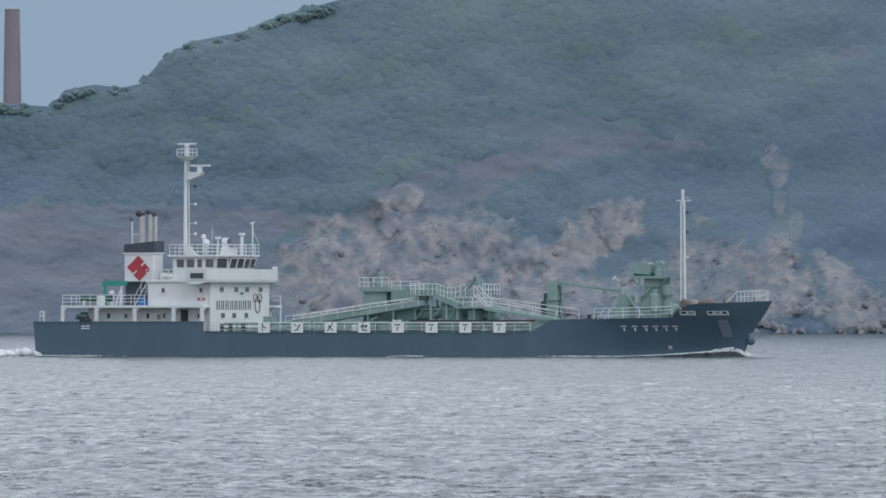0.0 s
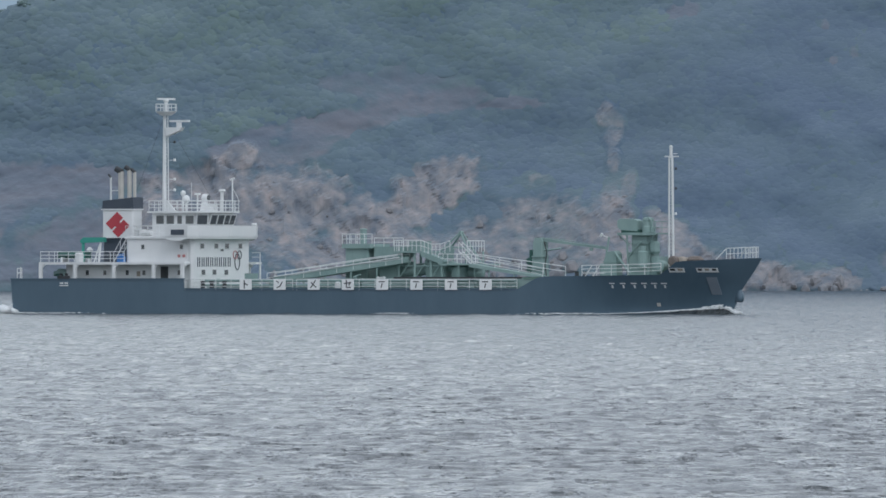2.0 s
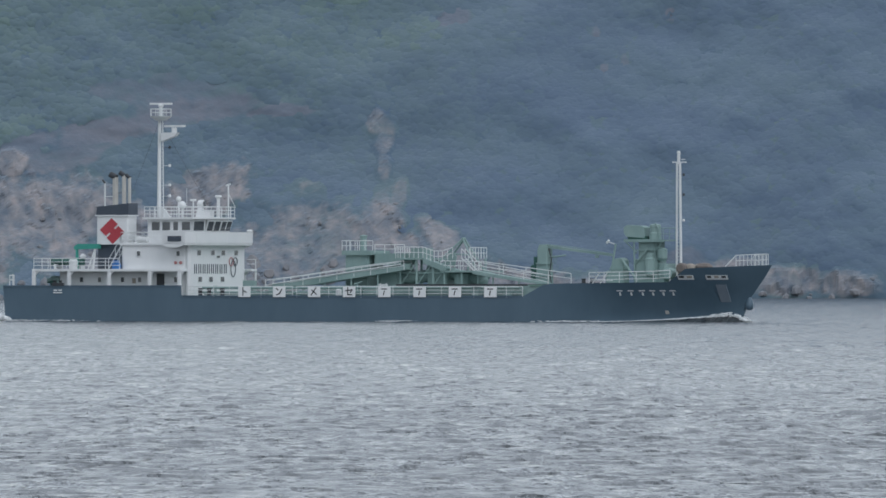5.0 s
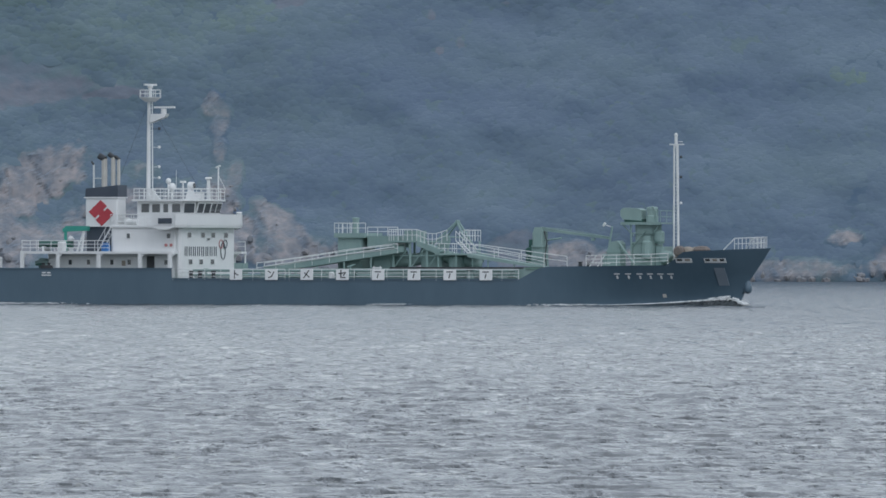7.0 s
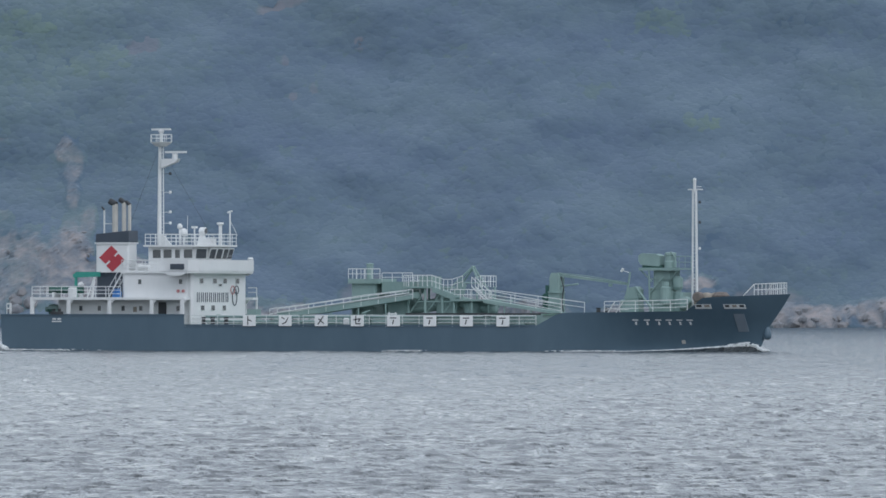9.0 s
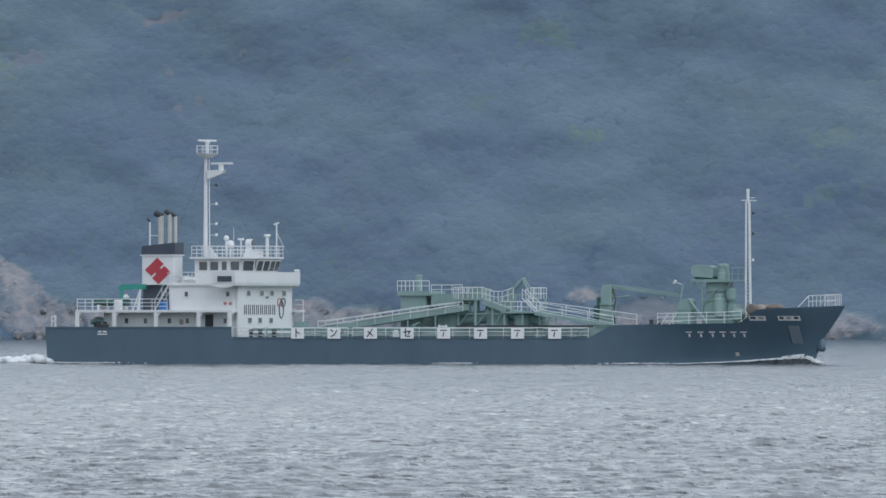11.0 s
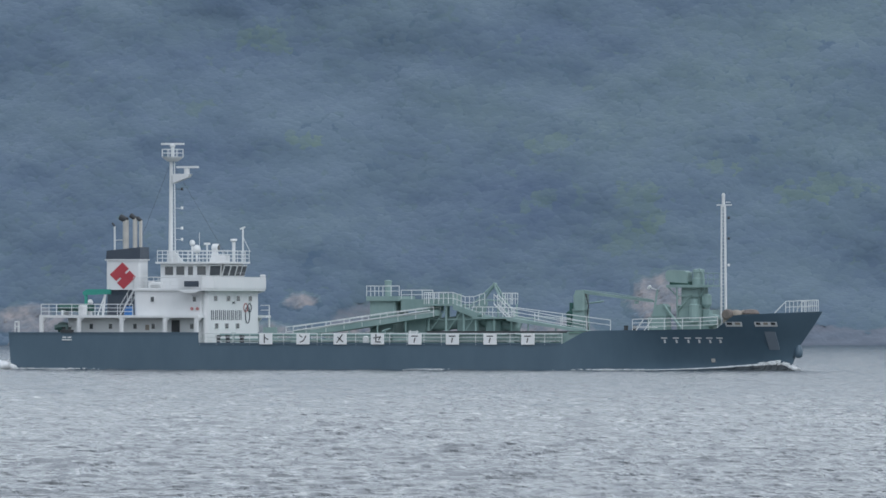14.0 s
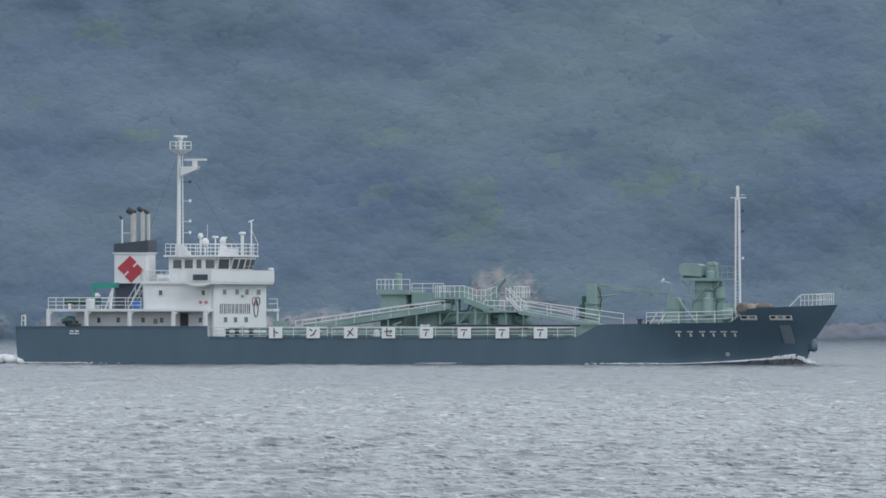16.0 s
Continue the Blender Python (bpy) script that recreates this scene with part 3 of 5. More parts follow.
def forest():
    """Leaf crowns over all of the hill that is not rock or bare, thinning out towards the bare ground."""
    rng = np.random.default_rng(11)
    n = 42000
    x, z = rng.uniform(-165, 335, n), rng.uniform(0, 1, n) * 92
    keep = (z < crest(x) - 0.3) & (z > 1.0)
    x, z = x[keep], z[keep]
    bare = np.maximum(*ground_cover(x, z))
    keep = rng.uniform(0.02, 0.3, len(x)) > bare
    x, z, bare = x[keep], z[keep], bare[keep]
    n = len(x)
    r = rng.uniform(0.7, 2.1, n) * (1 - 0.55 * np.clip(bare, 0, 1))
    glade = np.zeros(n, dtype=bool)
    for cx, cz, a, b, tilt in GLADES:
        glade |= inside(x, z, cx, cz, a, b, tilt) + (fractal(x / 3, z / 3, 44, 3) - 0.5) * 2.6 + rng.uniform(-0.6, 0.6, n) < 0.8
    green = np.where(glade, rng.uniform(0.5, 0.95, n), 0.75 * woods_green(x, z) * rng.uniform(0.6, 1.2, n))
    for pick, name, label in ((~glade, "forest", "dense green broadleaf woods covering the island hillside, haze-tinted in colour"), (glade, "bamboo_grove", "paler yellow-green groves among the darker woods")):
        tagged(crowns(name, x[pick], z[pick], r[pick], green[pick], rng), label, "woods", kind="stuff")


forest()


def boulders():
    rng = np.random.default_rng(5)
    n = 7000
    x = rng.uniform(-150, 330, n)
    z = rng.uniform(0, 1, n) ** 1.6 * 30
    stone = ground_cover(x, z)[0]
    low = (z < 2.4) & (rng.uniform(0, 1, n) < np.where(x < 50, 0.35, 0.1)) & (x < 215) & (x > -80)
    keep = ((stone > 0.5) & (rng.uniform(0, 1, n) < 0.06)) | low
    x, z = x[keep], z[keep]
    y = SHORE + hill_back(x, z) - swell(x, z) - 0.3 - rng.uniform(0, 2.0, len(x))
    r = rng.uniform(0.35, 1.0, len(x)) ** 1.6 * np.where(z < 3, 1.3, 1.0)
    c = np.stack([x * y / SHORE, y, np.maximum(z, 0.1)], -1)
    s = r[:, None] * rng.uniform(0.7, 1.25, (len(x), 3))
    tagged(lumps("boulders", c, s, M_GRANITE, rng, 0.28), "tumbled pale granite boulders along the shore and quarry", "rocks", kind="stuff")


boulders()


def chimney():
    ob = new("chimney")
    at(ob, -143.2, 2500, 36.4)
    n = 20
    s = Shape()
    prof = [(2.15, 0.0), (2.05, 9), (1.9, 18), (1.75, 27), (1.62, 33.2), (1.66, 33.25), (1.66, 33.5), (1.35, 33.5), (1.3, 30)]
    s.lathe((0, 0, 0), prof, n)
    part("shaft", s, M_BRICK, ob, smooth=False)
    return tagged(ob, "tall old red-brown brick smelter chimney on the hill", "chimney")


chimney()


def haze_backdrop():
    """Plain hazy sky low over the horizon, far behind the island."""
    m = bpy.data.materials.new("distant_sky")
    m.use_nodes = True
    n, l = m.node_tree.nodes, m.node_tree.links
    e = n.new("ShaderNodeEmission")
    e.inputs[0].default_value, e.inputs[1].default_value = (0.262, 0.335, 0.395, 1), 1.0
    l.new(e.outputs[0], n["Material Output"].inputs[0])
    s = Shape()
    pts = [(4300 * math.sin(a), 4300 * math.cos(a)) for a in np.linspace(-0.5, 0.5, 13)]
    for (xa, ya), (xb, yb) in zip(pts, pts[1:]):
        s.add([(xa, ya, -20), (xb, yb, -20), (xb, yb, 140), (xa, ya, 140)], [(0, 1, 2, 3)])
    return tagged(new("backdrop", s.mesh("backdrop", m)), "pale blue-grey hazy sky beyond the island", "sky", kind="structure")


haze_backdrop()


M_BARK = material("bark", (0.09, 0.11, 0.13), (0.14, 0.15, 0.16), 1.0, 0.9)


def skyline_tree():
    """A broadleaf tree: tapered trunk, limbs and an uneven crown of leaf clumps."""
    rng = np.random.default_rng(31)
    ob = new("tree")
    trunk = Shape().tube((0, 0, -0.8), (0.1, 0, 1.4), 0.2, 7, 0.13)
    for a, r in ((0.3, 1.0), (2.2, 0.9), (3.9, 1.1), (5.3, 0.8)):
        trunk.tube((0.1, 0, 1.0), (r * math.cos(a), r * math.sin(a), 2.2), 0.08, 5, 0.03)
    part("trunk", trunk, M_BARK, ob)
    n = 50
    d = rng.normal(0, 1, (n, 3))
    d /= np.linalg.norm(d, axis=1, keepdims=True)
    c = d * rng.uniform(0.35, 1.0, (n, 1)) * np.array([1.6, 1.5, 1.15]) + np.array([0.1, 0, 2.1])
    crown = lumps("crown", c, rng.uniform(0.4, 0.75, (n, 1)) * np.array([1.1, 1.1, 0.8]), M_LEAF, rng, 0.35, True, leaf_green=np.full(n, 1.0))
    crown.parent = ob
    return tagged(ob, "green broadleaf tree standing on the ridge, haze-tinted in colour", "tree", "trees along the ridge")


def skyline_trees():
    rng = random.Random(3)
    first = skyline_tree()
    x, ob = -150.0, first
    while x < -72:
        z = float(crest(np.array(x))) - 1.7
        y = SHORE + float(hill_back(np.array([x]), np.array([z]))[0]) + rng.uniform(1.5, 4)
        k = rng.uniform(0.4, 0.95)
        m = pose(x * y / SHORE, y, z * y / SHORE - 0.75 * k, 0, 0, rng.uniform(0, 360)) @ Matrix.Diagonal((k, k, k * rng.uniform(0.8, 1.2), 1))
        if ob is first and x < -149:
            first.matrix_basis = m
        else:
            copy_thing(first, pose(0, 0, 0)).matrix_basis = m
        x += rng.uniform(0.5, 1.05)


skyline_trees()


def large_boulder(seed):
    """A weathered block of granite with broken corners."""
    rng = random.Random(seed)
    bm = bmesh.new()
    bmesh.ops.create_icosphere(bm, subdivisions=3, radius=1)
    cuts = [(Vector((rng.uniform(-1, 1), rng.uniform(-1, 1), rng.uniform(-0.6, 1))).normalized(), rng.uniform(0.55, 0.85)) for _ in range(11)]
    for v in bm.verts:
        for n, d in cuts:
            k = v.co.dot(n) - d
            if k > 0:
                v.co -= n * k * 0.95
        v.co *= 1 + 0.07 * noise.noise(v.co * 2.5 + Vector((seed, 0, 0)))
    me = bpy.data.meshes.new("boulder")
    bm.to_mesh(me)
    bm.free()
    me.materials.append(M_GRANITE)
    return me


def large_boulders():
    rng = random.Random(12)
    kinds = [large_boulder(s) for s in range(7)]
    spots = [(rng.uniform(-80, -5), rng.uniform(0.4, 7)) for _ in range(24)] + [(rng.uniform(-8, 40), rng.uniform(0.5, 9)) for _ in range(16)]
    spots += [(rng.uniform(60, 210), rng.uniform(0.1, 0.8)) for _ in range(7)] + [(rng.uniform(220, 250), rng.uniform(0.3, 2)) for _ in range(6)]
    for x, z in spots:
        y = SHORE + float((hill_back(np.array([x]), np.array([z])) - swell(np.array([x]), np.array([z])))[0]) - rng.uniform(0.2, 1.4)
        r = rng.uniform(0.9, 2.0) * (1.0 if z > 1.5 else 0.8)
        ob = new("boulder", rng.choice(kinds))
        ob.matrix_basis = pose(x * y / SHORE, y, z, rng.uniform(-20, 20), rng.uniform(-20, 20), rng.uniform(0, 360)) @ Matrix.Diagonal((r, r * 0.9, r * rng.uniform(0.7, 1.2), 1))
        tagged(ob, "weathered pinkish-grey granite boulder on the island shore", "boulder", "granite boulders on the shore")


large_boulders()


M_FADED = material("faded_red", (0.4, 0.16, 0.16), (0.5, 0.24, 0.23), 1.0, 0.7)


# ---- the ship: x to the bow, y to port, z up from the waterline ----
ship = new("cargo_ship")
tagged(ship, "dark blue-hulled cargo ship with white bridge and green deck gear", "ship")


def sheer(x):
    """Height of the hull's upper edge."""
    return float(np.interp(x, [-36.2, -18.42, -18.38, 15.0, 17.1, 28.1, 29.6, 35.8], [3.07, 3.07, 2.2, 2.2, 3.27, 3.42, 4.57, 4.87]))


def stem(z):
    return float(np.interp(z, [-2, 0.4, 1.0, 2.0, 2.46, 3.3, 4.9], [32.5, 32.9, 33.3, 33.7, 34.0, 34.76, 35.8]))


def breadth(s, z):
    """Half breadth at s from 0 (parallel body) to 1 (stem): fine at the water, flared above."""
    low = 6.0 * max(0.0, 1 - s ** 1.5) ** 1.05
    high = 6.0 * max(0.0, 1 - s ** 3.0) ** 0.8
    k = min(max((z + 0.3) / 4.6, 0), 1) ** 1.3
    return low * (1 - k) + high * k + 0.03


def hull():
    levels = [0, 0.12, 0.25, 0.4, 0.55, 0.7, 0.85, 1.0]
    stations = [(x, None) for x in (-36.2, -35.2, -33, -30, -26, -22, -18.42, -18.38, -14, -9, -4, 1, 6, 10, 14.0)]
    stations += [(None, s) for s in np.linspace(0, 1, 34) ** 0.85]
    sh = Shape()
    grid = []
    for x, s in stations:
        line = []
        top = sheer(x) if s is None else None
        for _ in range(3):
            if s is not None:
                top = sheer(15 + s * (stem(top if top else 4) - 15))
        for u in levels:
            z = -1.6 + (top + 1.6) * u
            if s is None:
                b = 6.0 if x > -34 else 6.0 - 0.25 * max(0, -34 - x) ** 1.2 * (1 - u) ** 1.0
                line.append((x, b, z))
            else:
                line.append((15 + s * (stem(z) - 15), breadth(s, z), z))
        grid.append(line)
    n, k = len(grid), len(levels)
    for side in (-1, 1):
        v = [(x, side * b, z) for line in grid for x, b, z in line]
        f = [(i * k + j, (i + 1) * k + j, (i + 1) * k + j + 1, i * k + j + 1) for i in range(n - 1) for j in range(k - 1)]
        sh.add(v, f if side < 0 else [q[::-1] for q in f])
    # transom
    first = grid[0]
    sh.add([(x, -b, z) for x, b, z in first] + [(x, b, z) for x, b, z in first], [(j, j + 1, k + j + 1, k + j) for j in range(k - 1)])
    me = sh.mesh("hull", M_HULL, True)
    bm = bmesh.new()
    bm.from_mesh(me)
    bmesh.ops.remove_doubles(bm, verts=bm.verts, dist=0.002)
    bmesh.ops.recalc_face_normals(bm, faces=bm.faces)
    for e in bm.edges:
        if len(e.link_faces) == 2 and e.calc_face_angle(0) > 0.5:
            e.smooth = False
    bm.to_mesh(me)
    bm.free()
    return part("hull", me, M_HULL, ship, "dark blue-grey painted steel hull")


HULL = hull()


def hull_y(x, z):
    """Half breadth of the hull's skin at a place near the bow."""
    s = (x - 15) / (stem(z) - 15)
    return breadth(s, z) if s > 0 else 6.0


# rubbing line of the bulwark and decks
part("main_deck", Shape().box(-34.5, 16, -5.9, 5.9, 1.95, 2.1), M_DECK, ship)
fore = [(x, -hull_y(x, 2.9) + 0.2) for x in (15.5, 20, 24, 27, 29.5, 31.5, 32.8)]
fore += [(x, -y) for x, y in fore[::-1]]
part("forecastle_deck", Shape().prism(fore, 3.05, 3.2), M_DECK, ship)
bulb = Shape().lathe((33.62, 0, 1.02), [(0.1, 0), (0.27, 0.08), (0.36, 0.3), (0.34, 0.6), (0.22, 0.95), (0.1, 1.2)], 12)
bulb.slab([(32.6, 1.9), (33.6, 2.0), (33.75, 1.2), (33.4, 1.15), (33.1, 0.95), (32.6, 0.9)], -0.14, 0.14)
part("bow_foot", bulb, M_HULL, HULL, "rounded foot of the stem", True)
for x0, x1 in ((-36.2, -18.4), (-18.38, 14.9)):
    top = sheer((x0 + x1) / 2)
    for y in (-6.06, 5.9):
        part("rubbing_strake", Shape().box(x0, x1, y, y + 0.16, top - 0.05, top + 0.06), M_HULL, HULL)


def skin_plate(name, x0, x1, z0, z1, mat, label="", out=0.03, steps=3):
    """A thin plate that follows the starboard bow."""
    sh = Shape()
    v = []
    for i in range(steps + 1):
        x = x0 + (x1 - x0) * i / steps
        for z in (z0, z1):
            v.append((x, -hull_y(x, z) - out, z))
            v.append((x, -hull_y(x, z) + 0.05, z))
    f = []
    for i in range(steps):
        a = i * 4
        f += [(a, a + 4, a + 6, a + 2), (a + 2, a + 6, a + 7, a + 3), (a + 1, a, a + 4, a + 5)]
    f += [(0, 2, 3, 1), (steps * 4, steps * 4 + 1, steps * 4 + 3, steps * 4 + 2)]
    return part(name, sh.add(v, f), mat, HULL, label)


# fairleads through the bow bulwark, bow marks as plain bars
for x0, x1 in ((28.85, 30.1), (31.05, 32.65)):
    lead = skin_plate("fairlead", x0, x1, 3.62, 4.0, M_RAIL, "white-framed mooring fairlead")
    n = 2 if x1 - x0 < 1.4 else 3
    for i in range(n):
        w = (x1 - x0) / n
        sh = skin_plate("fairlead_opening", x0 + w * i + 0.12, x0 + w * (i + 1) - 0.1, 3.76, 3.95, M_TAN if i % 2 else M_DARK, out=0.06, steps=1)
        sh.parent = lead
for x in (23.7, 24.65, 25.6, 26.45, 27.3, 28.1):
    skin_plate("name_bar", x - 0.24, x + 0.24, 2.62, 2.72, M_WHITE, "white painted bar", 0.03, 1)
    skin_plate("name_bar", x - 0.06, x + 0.08, 2.26, 2.54, M_WHITE, "white painted bar", 0.03, 1)
skin_plate("draught_mark", 27.1, 27.38, 0.68, 0.98, M_PIPE, "small white round mark", 0.03, 1)


# plate on the bow, paler than the hull paint around it
skin_plate("anchor_recess", 31.6, 32.35, 1.7, 3.2, M_PALE_HULL, "pale plating below the fairleads", 0.03, 4)


def railing(points, parent, height=0.95, gap=1.5, bars=3, mat=None, name="railing", r=0.027):
    """Posts and bars along a line of points at deck level."""
    mat = mat or M_RAIL
    posts = []
    pts = [Vector(p) for p in points]
    for a, b in zip(pts, pts[1:]):
        n = max(1, round((b - a).length / gap))
        posts += [a.lerp(b, i / n) for i in range(n)]
    posts.append(pts[-1])
    ob = None
    for k in range(bars):
        h = Vector((0, 0, height * (1 - k / bars)))
        bar = Shape().sweep([p + h for p in pts], r if k else r * 1.25)
        ob = part("rail", bar, mat, ob) if ob else part(name, bar, mat, parent)
    key = "post %.2f %s" % (height, mat.name)
    me = bpy.data.meshes.get(key)
    if me is None:
        me = Shape().tube((0, 0, 0), (0, 0, height), r * 1.1, 5).mesh(key, mat)
    for p in posts:
        at(part("post", me, mat, ob), p.x, p.y, p.z)
    return ob


def ladder(a, b, width, parent, mat=None, steps=7):
    """A steep stair: two strings, treads and handrails."""
    mat = mat or M_RAIL
    sh = Shape()
    a, b = Vector(a), Vector(b)
    for w in (-width / 2, width / 2):
        o = Vector((0, w, 0))
        sh.tube(a + o, b + o, 0.05, 5)
        sh.tube(a + o + Vector((0, 0, 0.8)), b + o + Vector((0, 0, 0.8)), 0.03, 5)
        for u in (0.0, 0.5, 1.0):
            p = a.lerp(b, u) + o
            sh.tube(p, p + Vector((0, 0, 0.8)), 0.03, 5)
    for i in range(1, steps):
        p = a.lerp(b, i / steps)
        sh.box(p.x - 0.1, p.x + 0.1, p.y - width / 2, p.y + width / 2, p.z - 0.02, p.z + 0.02)
    return part("stair", sh, mat, parent)


# ---- aft: poop deck, houses, funnel ----
poop = part("poop_deck", Shape().box(-33.35, -18.32, -6.02, 6.02, 4.34, 4.56, 0.12), M_WHITE, ship, "white overhanging poop deck")
for x in (-33.15, -29.62, -25.63, -21.57, -18.64):
    for y in (-5.9, 5.9):
        part("pillar", Shape().box(x - 0.17, x + 0.17, y - 0.12, y + 0.12, 3.12, 4.34, 0.04).slab([(x + 0.17, 4.34), (x + 0.5, 4.34), (x + 0.17, 4.0)], y - 0.05, y + 0.05), M_WHITE, ship)
house1 = part("lower_house", Shape().box(-31.3, -18.3, -4.75, 4.75, 2.1, 4.34, 0.15), M_WHITE, ship, "white lower deckhouse in the shade of the deck above")


def porthole(x, y, z, w, h, parent, side="s"):
    """A framed dark window: on the starboard side, or on a front."""
    sh, gl = Shape(), Shape()
    if side == "s":
        sh.box(x - w / 2 - 0.05, x + w / 2 + 0.05, y - 0.05, y + 0.02, z - h / 2 - 0.05, z + h / 2 + 0.05, 0.02)
        gl.box(x - w / 2, x + w / 2, y - 0.065, y, z - h / 2, z + h / 2)
    else:
        sh.box(x - 0.02, x + 0.05, y - w / 2 - 0.05, y + w / 2 + 0.05, z - h / 2 - 0.05, z + h / 2 + 0.05, 0.02)
        gl.box(x, x + 0.065, y - w / 2, y + w / 2, z - h / 2, z + h / 2)
    fr = part("porthole", sh, M_RAIL, parent)
    part("pane", gl, M_GLASS, fr)
    return fr


for x in (-29.0, -27.2, -24.9, -23.2, -19.6):
    porthole(x, -4.76, 3.62, 0.3, 0.42, house1)
part("door", Shape().box(-21.5, -20.75, -4.82, -4.74, 2.12, 4.15, 0.02), M_DARK, house1, "dark open doorway")
part("notice", Shape().box(-23.95, -23.6, -4.8, -4.74, 3.3, 3.75), M_TAN, house1)

house2 = part("upper_house", Shape().box(-24.95, -18.4, -5.05, 5.05, 4.56, 6.86, 0.25), M_WHITE, ship, "white deckhouse with small square portholes")
for x in (-23.13, -19.2):
    porthole(x, -5.06, 5.9, 0.3, 0.4, house2)
front = part("bridge_front", Shape().box(-18.6, -18.05, -5.05, 5.05, 2.1, 6.86, 0.2), M_WHITE, ship, "tall white front wall of the bridge house")
for y in (-3.5, -1.0, 0.9, 3.25):
    porthole(-18.05, y, 5.97, 0.62, 0.42, front, "f")
for y in (-3.3, -1.35, 0.75):
    porthole(-18.05, y, 3.66, 0.62, 0.42, front, "f")
porthole(-18.05, 0.0, 5.62, 0.5, 0.2, front, "f")
for i in range(8):
    y = -4.3 + i * 0.77
    for k in (0.0, 0.34):
        part("name_bar", Shape().box(-18.06, -18.02, y + k, y + k + 0.13, 4.16, 4.98), M_NAVY, front, "dark painted bar")


def outline_emblem():
    """Three thin loops on the front wall: two small ones above a long one."""
    for y, z, w, h, mat in ((2.35, 5.2, 0.36, 0.36, M_FADED), (3.1, 5.2, 0.36, 0.36, M_NAVY), (2.72, 4.6, 0.42, 0.72, M_NAVY)):
        loop = [(y + w * math.cos(a), z + h * math.sin(a)) for a in np.linspace(0, 2 * math.pi, 19)]
        sh = Shape()
        for a, b in zip(loop, loop[1:]):
            sh.tube((-18.0, *a), (-18.0, *b), 0.038, 5)
        part("emblem_stroke", sh, mat, front)


outline_emblem()
for x in (-19.45, -18.95):
    part("lifebuoy", Shape().lathe((x, -5.1, 5.1), [(0.07, -0.05), (0.14, -0.05), (0.14, 0.05), (0.07, 0.05)], 12, axis=1), M_FADED, house2, "faded red lifebuoy")
part("gallery", Shape().box(-18.1, -17.4, 5.0, 6.0, 4.36, 4.56).tube((-17.5, 5.9, 2.1), (-17.5, 5.9, 4.4), 0.09).tube((-17.5, 5.9, 4.5), (-17.5, 5.9, 5.4), 0.04).tube((-18.3, 5.9, 5.4), (-17.5, 5.9, 5.4), 0.035).tube((-18.3, 5.9, 5.0), (-17.5, 5.9, 5.0), 0.03), M_WHITE, ship)

# bridge deck with wings
deck = [(-24.95, -5.2), (-20.2, -5.2), (-20.1, -6.2), (-18.0, -6.2), (-17.5, -5.0), (-17.3, 0), (-17.5, 5.0), (-18.0, 6.2), (-20.1, 6.2), (-20.2, 5.2), (-24.95, 5.2)]
bridge = part("bridge_deck", Shape().prism(deck, 6.62, 6.8), M_WHITE, ship)
wing = Shape()
edge = [(-20.2, -6.2), (-18.0, -6.2), (-17.5, -5.0), (-17.3, 0), (-17.5, 5.0), (-18.0, 6.2), (-20.2, 6.2)]
for (xa, ya), (xb, yb) in zip(edge, edge[1:]):
    d = Vector((xb - xa, yb - ya)).normalized() * 0.04
    n = Vector((d.y, -d.x)) * 1.5
    wing.prism([(xa - n.x, ya - n.y), (xb - n.x, yb - n.y), (xb + n.x, yb + n.y), (xa + n.x, ya + n.y)], 6.8, 7.78)
for y in (-6.2, 6.2):
    wing.slab([(-20.1, 6.62), (-18.1, 6.62), (-18.6, 6.42), (-19.6, 6.42)], y - 0.1, y + 0.1)
part("wing_bulwark", wing, M_WHITE, bridge, "white bulwark round the bridge wings")
part("dark_panel", Shape().box(-19.6, -18.25, -6.31, -6.25, 6.95, 7.42, 0.02), M_NAVY, bridge, "dark panel on the bridge wing")
for s in (-1, 1):
    railing([(-24.9, s * 5.1, 6.8), (-20.3, s * 5.1, 6.8)], ship, 0.95, 1.3)
railing([(-24.9, -5.1, 6.8), (-24.9, 5.1, 6.8)], ship, 0.95, 1.3)
part("vent_box", Shape().box(-23.9, -23.5, -4.4, -3.9, 6.8, 7.45, 0.05), M_WHITE, bridge)
part("float_drum", Shape().lathe((-23.0, -4.6, 7.1), [(0.24, -0.5), (0.27, -0.45), (0.27, 0.45), (0.24, 0.5)], 10, axis=0), M_WHITE, bridge)
part("wing_lamp", Shape().lathe((-18.2, 6.1, 7.78), [(0.2, 0), (0.28, 0.12), (0.2, 0.24)], 8), M_RAIL, bridge)

wheel = part("wheelhouse", Shape().prism([(-23.4, -3.0), (-19.0, -3.0), (-18.15, -2.2), (-18.0, 0), (-18.15, 2.2), (-19.0, 3.0), (-23.4, 3.0)], 6.8, 8.9), M_WHITE, ship, "white wheelhouse with a band of windows")
for x0, x1 in ((-22.95, -22.2), (-21.9, -21.15), (-20.8, -20.35), (-19.95, -19.15)):
    fr = part("window", Shape().box(x0 - 0.06, x1 + 0.06, -3.04, -2.98, 7.88, 8.72, 0.02), M_RAIL, wheel)
    part("pane", Shape().box(x0, x1, -3.06, -3.0, 7.94, 8.66), M_GLASS, fr)


